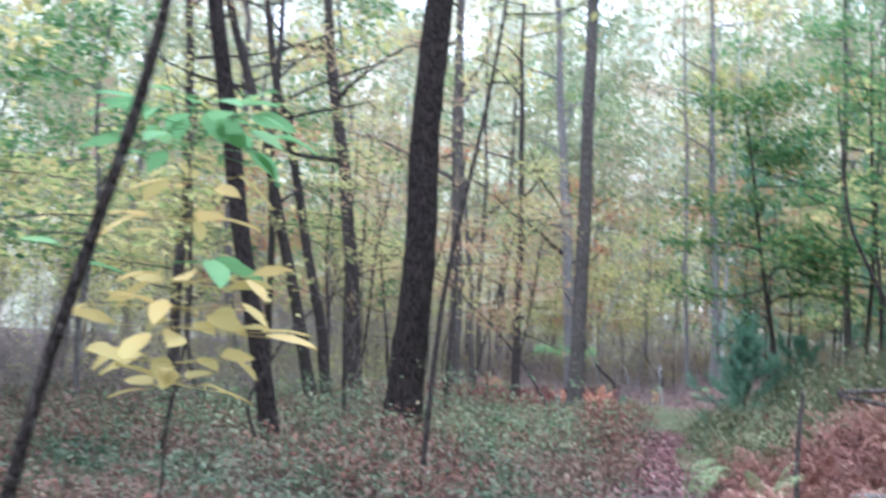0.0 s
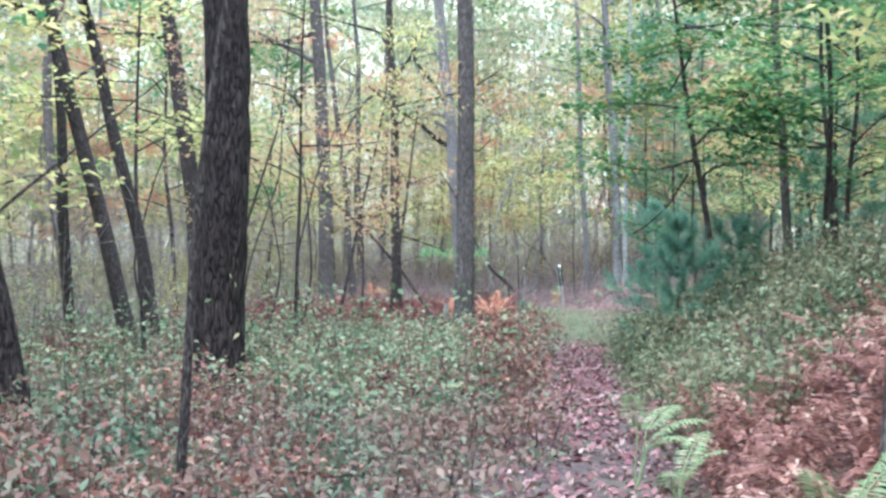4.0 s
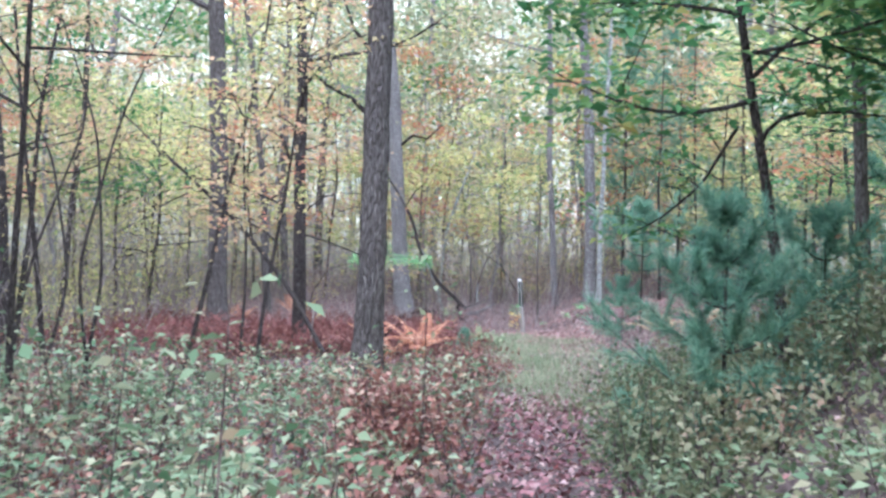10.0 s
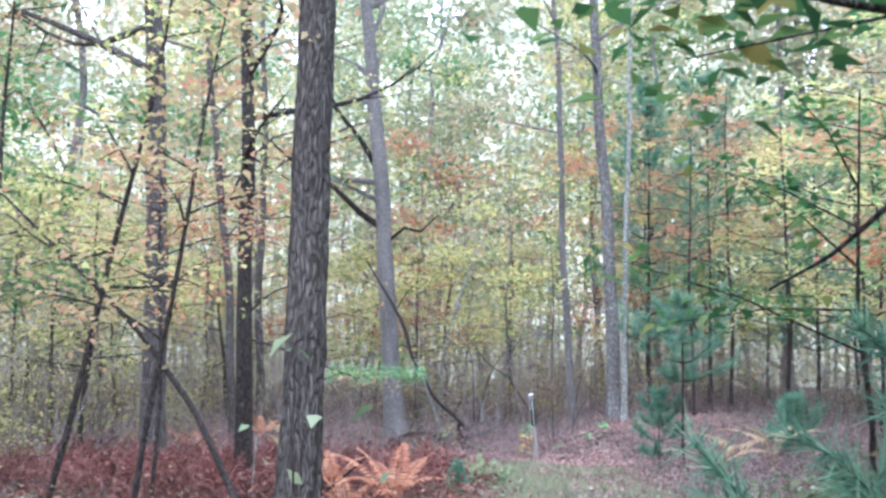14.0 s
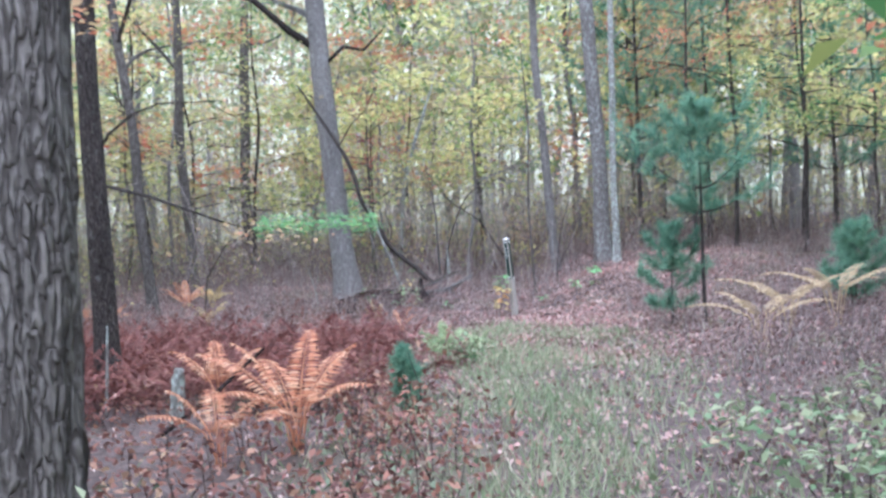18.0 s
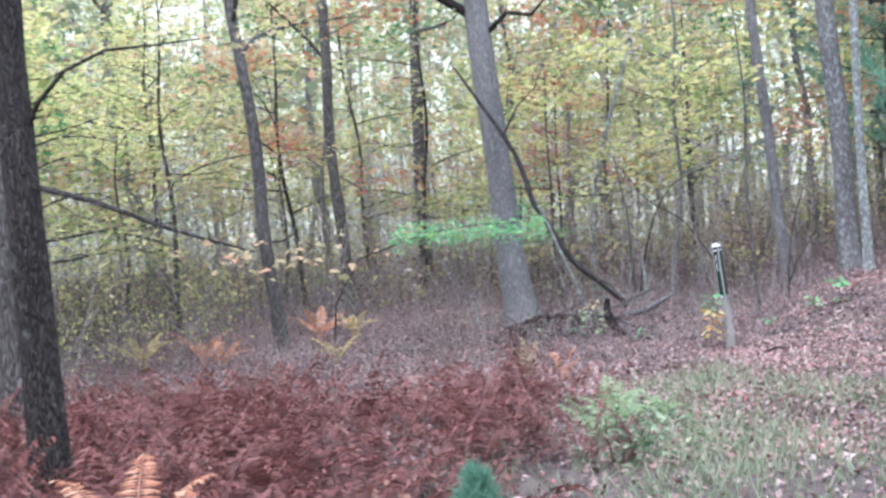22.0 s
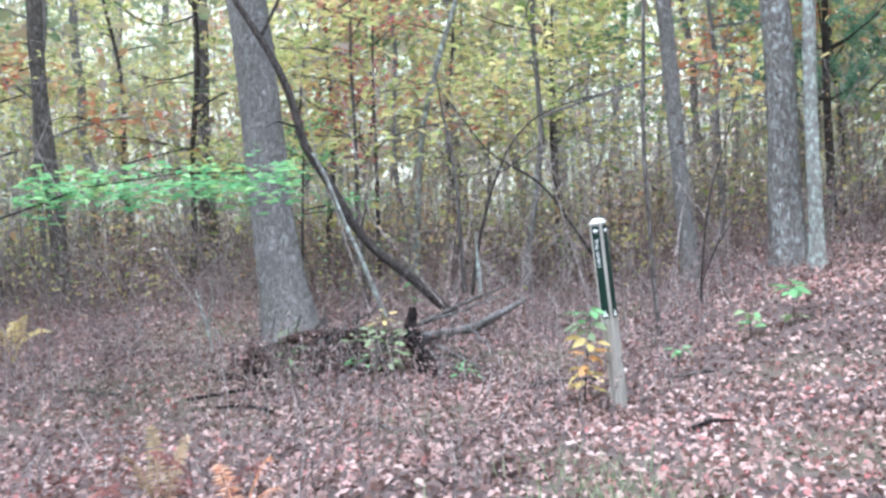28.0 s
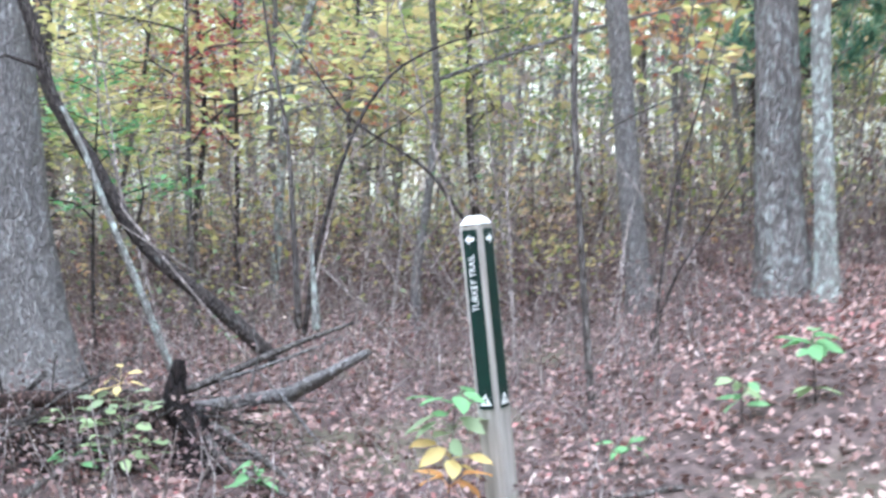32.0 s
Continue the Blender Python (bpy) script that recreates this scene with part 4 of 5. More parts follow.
shrub_field("trailside_shrubs", "leafy pale green shrubs at the trail side", edge_plants, 0.36, 0.08, G_PALE, 30, 12, flat=0.6)
# the farthest thicket takes the haze-paled leaves, the nearer one plain mauve
for n, (mat, words, count, near, far_y, tall) in enumerate(((G_HAZE_TAN, "head-high thicket of mauve-brown twigs and leaves, the leaves paled as painted haze", 330, 55, 66, 2.2), (G_MAUVE, "waist-high thicket of mauve-brown twigs and leaves", 330, 46.5, 56, 1.3),
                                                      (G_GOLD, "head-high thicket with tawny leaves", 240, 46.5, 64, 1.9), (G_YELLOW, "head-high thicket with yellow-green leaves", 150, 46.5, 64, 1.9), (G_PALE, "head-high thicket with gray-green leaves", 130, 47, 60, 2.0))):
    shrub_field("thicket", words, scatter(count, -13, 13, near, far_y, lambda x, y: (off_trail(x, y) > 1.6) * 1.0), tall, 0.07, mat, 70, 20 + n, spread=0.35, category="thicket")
shrub_field("thicket", "thicket of yellow-green brush beyond the ferns", scatter(240, -14, -4.8, 27, 46), 1.7, 0.07, G_YELLOW, 60, 25, spread=0.35, category="thicket")

# bare brush stems
bp = scatter(4200, -16, 16, 42, 66, lambda x, y: (off_trail(x, y) > 1.3) * np.where(y < 44.5, 0.16, 1.0))
bp = np.concatenate([bp, scatter(1200, -16, -4.5, 20, 44)])
stems = []
for x, y, z in bp:
    hh = RNG.uniform(0.35, 1.2) if RNG.random() < 0.72 else RNG.uniform(1.2, 4.0)
    foot = np.array([x, y, z])
    q = np.array([RNG.normal() * 0.42 * hh, RNG.normal() * 0.42 * hh, hh])
    mid = foot + q * 0.5 + RNG.normal(size=3) * 0.06 * hh
    w = 0.004 + 0.0022 * hh
    stems.append(tube([foot - [0, 0, 0.05], mid, foot + q], [w, w * 0.8, 0.002], 3))
    for _ in range(4):
        a = foot + (mid - foot) * 0.6 + (foot + q - mid) * RNG.random() * 0.7
        a = a if RNG.random() < 0.5 else mid + (foot + q - mid) * RNG.random() * 0.7
        stems.append(tube([a, a + np.array([RNG.normal(), RNG.normal(), 0.3 + RNG.random()]) * 0.26 * hh], [w * 0.55, 0.0015], 3))
brush = thing("bare_brush", (0, 0, 0), "thicket of bare gray-brown saplings and twigs", "brush", kind="stuff")
part("stems", (*joined(stems), BRUSH), brush, kind="stuff")

# ---- ferns ----
def frond(length, droop, rng, pinna=0.2, pairs=20, rise=0.95, out=1.0):
    """One arching frond with paired leaflets, pointing along +y."""
    u = np.linspace(0, 1, pairs + 3)
    rach = np.stack([0.08 * length * rng.normal() * u * u, out * length * (0.4 * u + 0.5 * u * u), length * (rise * u - droop * u * u)], 1)
    thin = np.linspace(0.005, 0.0015, len(u))
    verts = [tube(rach, thin, 3) if pairs > 15 else tube(rach[::4], thin[::4], 3)]
    quads = []
    for n in range(3, len(u) - 1):
        size = pinna * length * math.sin(math.pi * min(1, (n / len(u)) ** 0.8 * 0.92 + 0.08)) * 1.25
        for s in (-1, 1):
            p = rach[n]
            tip = p + np.array([s * size, size * 0.35, -0.12 * size]) + rng.normal(size=3) * 0.02 * length
            w = length / pairs * 0.42
            mid = (p + tip) / 2
            quads.append((np.array([p, mid + [0, -w, 0.01], tip, mid + [0, w, 0.0]]), np.array([[0, 1, 2, 3]])))
    return joined(verts + quads)


def comb_frond(foot, knee, tip, rng, pinna=0.11, pairs=24, sag=0.06):
    """A dried frond: a bare stalk up to the knee, then a drooping blade of narrow leaflets set like a comb."""
    foot, knee, tip = (np.array(p, float) for p in (foot, knee, tip))
    u = np.linspace(0, 1, pairs + 4)[:, None]
    top = (knee + tip) / 2 + np.array([0, 0, 0.16 * np.linalg.norm(tip - knee) + sag])
    blade = knee * (1 - u) ** 2 + 2 * top * u * (1 - u) + tip * u * u
    stalk = foot + (knee - foot) * np.linspace(0, 1, 5)[:-1, None]
    line = np.concatenate([stalk, blade])
    out = [tube(line, np.linspace(0.006, 0.0015, len(line)), 4)]
    along = np.gradient(blade, axis=0)
    along /= np.linalg.norm(along, axis=1)[:, None]
    for n in range(1, len(blade) - 1):
        f = n / len(blade)
        size = pinna * min(1.0, 0.45 + 2.2 * f) * (1 - f) ** 0.55 * 1.3
        across = np.cross(along[n], [0, 0, 1.0])
        across /= np.linalg.norm(across) + 1e-6
        w = np.linalg.norm(tip - knee) / pairs * 0.36
        for sgn in (-1, 1):
            p = blade[n]
            end = p + across * sgn * size + along[n] * size * 0.3 + np.array([0, 0, -0.28 * size]) + rng.normal(size=3) * 0.007
            mid = (p * 0.6 + end * 0.4) + np.array([0, 0, 0.05 * size])
            out.append((np.array([p, mid - along[n] * w, end, mid + along[n] * w]), np.array([[0, 1, 2, 3]])))
    return joined(out)


def comb_fern(at, label, mat, tips, seed, knee=0.3, pinna=0.11, group=""):
    """tips: where each frond ends, from the fern's foot."""
    rng = np.random.default_rng(seed)
    ob = thing("fern", at, label, "fern", group)
    for tip in tips:
        low = np.array([tip[0] * 0.16, tip[1] * 0.16, min(knee, tip[2] * 0.75)])
        part("frond", (*comb_frond((rng.normal() * 0.02, rng.normal() * 0.02, -0.02), low, tip, rng, pinna), mat), ob)
    return ob


comb_fern(on_ground(0.37, 28.4), "large bright orange dried fern at the trail side", G_FERN_ORANGE,
          [(-0.66, 0.2, 0.64), (0.08, 0.3, 0.76), (0.4, 0.0, 0.68), (0.5, -0.1, 0.42), (-0.5, -0.45, 0.42), (-0.12, -0.6, 0.3), (-0.28, 0.5, 0.56), (0.3, 0.45, 0.6), (0.22, -0.45, 0.4), (-0.4, 0.0, 0.72)], 1, 0.3, 0.125)
comb_fern(on_ground(-0.1, 28.2), "pale orange low fern beside a larger one", G_FERN_ORANGE, [(-0.3, -0.05, 0.5), (-0.42, -0.3, 0.36), (0.15, -0.4, 0.32), (-0.1, 0.35, 0.45), (0.3, 0.2, 0.4)], 2, 0.22, 0.1)
comb_fern(on_ground(-0.45, 30.2), "orange dried fern in front of the red ferns", G_FERN_ORANGE, [(-0.4, 0.1, 0.5), (0.35, 0.1, 0.5), (0.05, -0.35, 0.45), (-0.1, 0.4, 0.55), (0.3, -0.3, 0.4)], 3, 0.25, 0.1)
comb_fern(on_ground(0.43, 37.4), "pale cream upright fern in the leaves", G_FERN_TAN, [(-0.04, 0.02, 0.46), (0.1, 0.1, 0.4), (-0.12, -0.1, 0.36)], 4, 0.1, 0.075)
comb_fern(on_ground(0.8, 37.2), "small dried orange fern in the leaves", G_FERN_ORANGE, [(0.14, 0.02, 0.36), (-0.1, 0.1, 0.32), (0.2, -0.1, 0.25)], 5, 0.1, 0.06)
for n, (x, y, k) in enumerate(((1.4, 34.6, 0.95), (1.75, 34.9, 0.6), (1.3, 33.9, 0.8), (1.35, 35.4, 0.6))):
    comb_fern(on_ground(x, y), "pale green fern at the trail edge", G_FERN_GREEN, [(0.32 * k * math.cos(a + n), 0.32 * k * math.sin(a + n), (0.2 + 0.12 * (m % 3)) * k) for m, a in enumerate(np.arange(7) * 0.9)], 60 + n, 0.12 * k, 0.09 * k, "green ferns")
for n, (x, y, k) in enumerate(((-3.4, 43.3, 1.0), (-3.0, 43.8, 0.8), (-4.9, 42.2, 0.9), (-5.6, 41.6, 0.9), (-4.4, 41.7, 0.8), (-2.6, 41.2, 0.7))):
    comb_fern(on_ground(x, y), "orange-yellow dried fern in the undergrowth", G_FERN_YELLOW if n % 2 else G_FERN_ORANGE, [(0.5 * k * math.cos(a + n), 0.5 * k * math.sin(a + n), (0.35 + 0.12 * (m % 3)) * k) for m, a in enumerate(np.arange(7) * 0.9)], 70 + n, 0.2 * k, 0.1 * k, "dried ferns")
for n, (x, y) in enumerate(((4.5, 32.6), (4.9, 33.1), (5.3, 32.8))):
    comb_fern(on_ground(x, y), "low pale tan dried fern in the brush", G_FERN_TAN, [(0.75 * math.cos(a + n), 0.4 * math.sin(a + n), 0.5 + 0.06 * (m % 3)) for m, a in enumerate(np.arange(6) * 1.05)], 80 + n, 0.4, 0.09, "tan ferns")
comb_fern(on_ground(1.0, 11.6), "pale green arching fern beside the trail", G_FERN_GREEN, [(0.42, -0.05, 0.4), (-0.08, -0.15, 0.58), (0.25, -0.3, 0.32), (0.3, 0.3, 0.45)], 8, 0.35, 0.1)
comb_fern(on_ground(0.98, 10.2), "light green fern at the edge of rusty bracken", G_FERN_GREEN, [(0.22, -0.1, 0.46), (-0.05, -0.2, 0.36), (0.2, 0.25, 0.5)], 9, 0.3, 0.085)
comb_fern(on_ground(1.28, 8.7), "light green fern among rusty bracken", G_FERN_GREEN, [(0.2, -0.05, 0.66), (-0.12, -0.1, 0.58), (0.3, 0.2, 0.55)], 10, 0.35, 0.1)


def bracken_field(name, label, places, mat, length, seed):
    rng = np.random.default_rng(seed)
    kinds = [frond(1.0, 0.35 + 0.1 * n, rng, 0.19, 15, 1.0, 0.75) for n in range(6)]
    out = []
    for x, y, z in places:
        v, f = kinds[rng.integers(6)]
        a, s = rng.uniform(0, 6.3), length * rng.uniform(0.6, 1.25)
        turn = np.array([[math.cos(a), -math.sin(a), 0], [math.sin(a), math.cos(a), 0], [0, 0, 1]])
        out.append((v @ turn.T * s * [0.75, 0.75, rng.uniform(0.9, 1.8)] + [x, y, z], f))
    ob = thing(name, (0, 0, 0), label, "ferns", kind="stuff")
    part("fronds", (*joined(out), mat), ob, kind="stuff")


bracken_field("red_ferns", "mass of dried rust-red ferns filling the clearing edge", scatter(8600, -6.0, 3.2, 30.4, 38.2, ragged=1.0, keep=lambda x, y: np.clip((1.3 - 0.12 * np.abs(y - 33.3) + 0.35 * np.sin(y * 2.7) + 0.25 * np.sin(y * 6.1 + 1) - x) / 0.7, 0, 1) * np.clip((37.2 + 0.6 * np.sin(x * 1.9) - y) / 1.2, 0, 1) * np.clip(0.5 + 0.7 * drift(x * 1.3, y), 0, 1) * np.where(x < -4, 0.6, 1)), G_RED_FERN, 0.52, 5)
bracken_field("rusty_bracken", "patch of rust-brown dried bracken beside the trail", scatter(9800, -1.5, 5.4, 3.4, 12.8, ragged=1.0, keep=lambda x, y: (x > trail_x(y) + 0.58) * (1.0 - 0.5 * (x > 4.5))), G_RUST, 0.5, 6)

# ---- grass and fallen leaves ----
gp = scatter(75000, -0.8, 7, 22, 39, lambda x, y: (0.25 * np.clip(1.1 - np.abs(x - trail_x(y) - 0.2) / 2.6, 0, 1) + 0.75 * np.clip(1.2 - np.abs(x - trail_x(y) - 0.1) / 1.2, 0, 1)) * smooth_step(22, 26, y) * (1 - smooth_step(36, 39, y + np.sin(x * 2.3))) * (0.15 + 0.85 * drift(x * 2.1, y * 1.4)))
gd = RNG.normal(size=gp.shape) * [0.05, 0.05, 0] + np.c_[np.zeros((len(gp), 2)), RNG.uniform(0.03, 0.17, len(gp))]
gs = np.cross(gd, RNG.normal(size=gd.shape))
gs *= 0.0048 / (np.linalg.norm(gs, axis=1)[:, None] + 1e-9)
gv = np.stack([gp - gs, gp + gs, gp + gd + gs * 0.3, gp + gd - gs * 0.3], 1).reshape(-1, 3)
grass = part("grass", (gv, np.arange(len(gv)).reshape(-1, 4), GRASS))
tagged(grass, "short dry green-brown grass on the trail", "grass", kind="stuff")
lp = np.concatenate([scatter(34000, -6, 8.5, 3, 60), scatter(24000, -7, 2.0, 36, 48), scatter(56000, -1.5, 8, 33, 48, lambda x, y: np.clip(1.3 - off_trail(x, y) / 3, 0, 1)), scatter(12000, 0, 6, 23, 38, lambda x, y: np.clip(1.2 - off_trail(x, y) / 2.5, 0, 1)), scatter(5500, -1, 3, 3, 24, lambda x, y: (off_trail(x, y) < 0.8) * 1.0)])
lp[:, 2] += RNG.uniform(0.01, 0.04, len(lp))
fallen = part("fallen_leaves", (*leaf_set(lp, 0.053, 0.42, 0.62), LITTER))
tagged(fallen, "brown and pinkish fallen oak leaves strewn over the ground", "leaves", kind="stuff")
rp = scatter(22000, -0.8, 3.5, 3, 25, lambda x, y: np.clip(1.15 - off_trail(x, y) / 0.9, 0, 1) * np.where(y < 13, 0.6, 1.0))
rp[:, 2] += RNG.uniform(0.015, 0.045, len(rp))
red = part("red_fallen_leaves", (*leaf_set(rp, 0.07, 0.6, 0.62), LITTER_RED))
tagged(red, "carpet of dull red fallen leaves on the trail", "leaves", kind="stuff")


# ---- the trail post ----
def wood_build(nodes, links, bsdf):
    grain, blot = texture(nodes, links, "Noise", 40, (1, 1, 0.06), 8), texture(nodes, links, "Noise", 5, (1, 1, 0.4), 5)
    c = ramp(nodes, links, grain.outputs["Fac"], [(0.3, (0.20, 0.185, 0.165)), (0.55, (0.36, 0.34, 0.31)), (0.8, (0.48, 0.46, 0.42))])
    t = ramp(nodes, links, blot.outputs["Fac"], [(0.35, (0.7, 0.7, 0.68)), (0.7, (1.1, 1.1, 1.08))])
    links.new(mixed(nodes, links, 0.7, c, t, "MULTIPLY"), bsdf.inputs["Base Color"])
    return grain.outputs["Fac"]


def plain(stops, scale=12):
    def build(nodes, links, bsdf):
        tx = texture(nodes, links, "Noise", scale, detail=6)
        links.new(ramp(nodes, links, tx.outputs["Fac"], stops), bsdf.inputs["Base Color"])
        return tx.outputs["Fac"]
    return build


WOOD = material("weathered_wood", wood_build, 0.9, 0.004)
CAP = material("white_weathered_paint", plain([(0.3, (0.55, 0.55, 0.52)), (0.7, (0.78, 0.78, 0.76))]), 0.7, 0.001)
PANEL = material("dark_green_plastic", plain([(0.3, (0.002, 0.014, 0.010)), (0.7, (0.004, 0.024, 0.016))]), 0.65)
WHITE = material("white_print", plain([(0.3, (0.72, 0.74, 0.72)), (0.7, (0.85, 0.86, 0.84))]), 0.6)
DARK = material("dark_screw", plain([(0.3, (0.02, 0.02, 0.02)), (0.7, (0.06, 0.06, 0.06))]), 0.5)


def box_bm(sx, sy, z0, z1, bevel=0.004):
    bm = bmesh.new()
    bmesh.ops.create_cube(bm, size=1.0, matrix=Matrix.Translation((0, 0, (z0 + z1) / 2)) @ Matrix.Diagonal((sx, sy, z1 - z0, 1)))
    if bevel:
        bmesh.ops.bevel(bm, geom=bm.edges[:], offset=bevel, segments=2, affect="EDGES")
    return bm


def bm_part(name, bm, mat, parent, label=""):
    me = bpy.data.meshes.new(name)
    bm.to_mesh(me)
    bm.free()
    me.materials.append(mat)
    ob = new(name, me)
    ob.parent = parent
    return tagged(ob, label)


def flat_shape(points, depth=0.0012):
    """A thin plate in the xz plane facing -y."""
    bm = bmesh.new()
    f = bm.faces.new([bm.verts.new((x, 0, z)) for x, z in points])
    ext = bmesh.ops.extrude_face_region(bm, geom=[f])
    bmesh.ops.translate(bm, verts=[e for e in ext["geom"] if isinstance(e, bmesh.types.BMVert)], vec=(0, -depth, 0))
    bmesh.ops.recalc_face_normals(bm, faces=bm.faces[:])
    return bm


POST_W, POST_H = 0.092, 1.30
post = new("trail_post")
post.matrix_basis = pose(2.61, 40.95, 0.0, 0, -4.4, 0) @ pose(0, 0, 0, 0, 0, -32)
tagged(post, "weathered gray square wooden trail post with green sign panels", "trail post")
bm_part("shaft", box_bm(POST_W, POST_W, -0.2, POST_H - 0.035, 0.006), WOOD, post)
cap = box_bm(POST_W + 0.002, POST_W + 0.002, POST_H - 0.034, POST_H, 0)
for v in cap.verts:
    if v.co.z > POST_H - 0.01:
        v.co.x *= 0.55
        v.co.y *= 0.55
bmesh.ops.bevel(cap, geom=cap.edges[:], offset=0.005, segments=2, affect="EDGES")
bm_part("cap", cap, CAP, post, "white chamfered top")
P0, P1 = POST_H - 0.05 - 0.65, POST_H - 0.05


def sign_panel(turn, full):
    plate = bm_part("sign_panel", box_bm(0.060, 0.004, P0, P1, 0.001), PANEL, post, "dark green strip with white lettering")
    plate.matrix_basis = pose(0, 0, 0, 0, 0, turn) @ Matrix.Translation((0, -POST_W / 2 - 0.002, 0))
    y = -0.0022
    arrow = flat_shape([(-0.020, 0.0), (-0.002, 0.018), (-0.002, 0.007), (0.018, 0.007), (0.018, -0.007), (-0.002, -0.007), (-0.002, -0.018)])
    a = bm_part("arrow", arrow, WHITE, plate, "white arrow")
    a.matrix_basis = Matrix.Translation((0, y, P1 - 0.035)) @ pose(0, 0, 0, 0, 0 if full else 180, 0)
    if full:
        curve = bpy.data.curves.new("lettering", "FONT")
        curve.body, curve.size, curve.extrude, curve.align_x, curve.align_y = "TURKEY TRAIL", 0.0365, 0.0006, "LEFT", "CENTER"
        letters = new("letters_source", curve)
        bpy.context.view_layer.update()
        me = bpy.data.meshes.new_from_object(letters.evaluated_get(bpy.context.evaluated_depsgraph_get()))
        bpy.data.objects.remove(letters)
        me.materials.append(WHITE)
        t = new("lettering", me)
        wide = max(v.co.x for v in me.vertices)
        t.parent = plate
        t.matrix_basis = Matrix.Translation((0, y - 0.0008, P1 - 0.09 - 0.205)) @ pose(0, 0, 0, 90, 0, 0) @ pose(0, 0, 0, 0, 0, 90) @ Matrix.Diagonal((0.205 / wide, 1, 1, 1))
        tagged(t, "white words reading upward")
    tri = bm_part("marker", flat_shape([(-0.024, -0.020), (0.024, -0.020), (0, 0.024)]), WHITE, plate, "white triangle")
    tri.matrix_basis = Matrix.Translation((0, y, P0 + 0.032))
    glyph = bm_part("glyph", flat_shape([(-0.006, -0.012), (-0.001, -0.003), (-0.004, 0.005), (0.002, 0.010), (0.006, 0.001), (0.002, -0.004), (0.008, -0.013), (0.004, -0.013), (0, -0.006), (-0.003, -0.012)]), PANEL, plate, "small dark glyph")
    glyph.matrix_basis = Matrix.Translation((0, y - 0.0016, P0 + 0.032))
    for z in (P1 - 0.012, P1 - 0.062, P1 - 0.32, P0 + 0.066, P0 + 0.006):
        bm = bmesh.new()
        bmesh.ops.create_cone(bm, cap_ends=True, segments=10, radius1=0.0028, radius2=0.0022, depth=0.002, matrix=Matrix.Rotation(radians(90), 4, "X"))
        s = bm_part("screw", bm, DARK, plate)
        s.matrix_basis = Matrix.Translation((0, y - 0.0008, z))


sign_panel(0, True)
sign_panel(90, False)

# ---- fallen wood round the gray tree ----
def make_log(name, points, radii, mat, label, category="log", rough=0.08, sides=12, seed=0):
    p = np.array(points, float)
    u = np.linspace(0, len(p) - 1, 26)
    pts = np.stack([np.interp(u, np.arange(len(p)), p[:, k]) for k in range(3)], 1)
    ker = np.array([1, 2, 1]) / 4
    for _ in range(2):
        pts[1:-1] = sum(w * pts[j:len(pts) - 2 + j] for j, w in enumerate(ker))
    rad = np.interp(u, np.arange(len(p)), radii)
    pts = np.concatenate([pts[:1], pts, pts[-1:]])
    rad = np.r_[0.001, rad, 0.001]
    pts[0] -= (pts[2] - pts[1]) * 0.15
    pts[-1] += (pts[-2] - pts[-3]) * 0.15
    c = pts.mean(0)
    c[2] = pts[:, 2].min()
    ob = new(name, mesh_of(name, *tube(pts - c, rad, sides, rough, seed), mat))
    ob.matrix_basis = pose(*c)
    return tagged(ob, label, category)


make_log("fallen_log", [(-0.2, 43.0, 0.33), (0.1, 42.92, 0.39), (0.5, 42.95, 0.37), (0.98, 42.85, 0.38)], [0.035, 0.05, 0.04, 0.045], ROT, "dark rotting fallen log at the foot of the gray tree", seed=1)
make_log("fallen_log", [(-0.5, 43.0, 0.12), (0.2, 42.9, 0.13), (0.95, 42.9, 0.14)], [0.16, 0.19, 0.14], ROT, "thick crumbling rotten log half sunk in the ground", rough=0.22, sides=22, seed=5)
make_log("broken_stump", [(1.16, 42.5, -0.02), (1.13, 42.52, 0.16), (1.07, 42.55, 0.3), (1.0, 42.55, 0.42), (1.03, 42.56, 0.62)], [0.13, 0.12, 0.085, 0.055, 0.03], CHAR, "black broken rotten stump", "stump", 0.22, 14, 2)
make_log("bleached_log", [(0.95, 43.0, 0.3), (1.55, 42.85, 0.4), (1.98, 42.6, 0.64)], [0.03, 0.042, 0.016], BARK_BIG, "weathered gray broken log end", rough=0.16, seed=3)
make_log("fallen_branch", [(0.4, 41.9, 0.05), (0.95, 42.5, 0.42), (1.5, 43.2, 0.62), (1.8, 43.7, 0.7)], [0.018, 0.022, 0.018, 0.01], BARK_GRAY, "gray fallen branch propped on the logs", "branch", 0.03, 6, 4)
make_log("fallen_branch", [(1.05, 42.7, 0.3), (1.3, 42.3, 0.15), (1.65, 42.0, 0.05)], [0.03, 0.025, 0.015], BARK_GRAY, "short gray fallen branch", "branch", 0.03, 6, 6)
leaning = make_log("leaning_tree", [(1.26, 44.15, 0.43), (0.95, 44.10, 0.75), (0.69, 44.08, 0.96), (0.40, 44.05, 1.22), (0.18, 44.00, 1.72), (-0.10, 44.00, 2.11), (-0.15, 44.00, 2.50), (-0.31, 44.00, 2.95), (-0.69, 44.00, 3.57), (-1.19, 44.00, 4.37)], [0.05, 0.05, 0.048, 0.046, 0.044, 0.044, 0.04, 0.036, 0.03, 0.015], BARK_THIN, "dark bare curved tree arching across the pale trunk", "tree", 0.03, 8, 7)
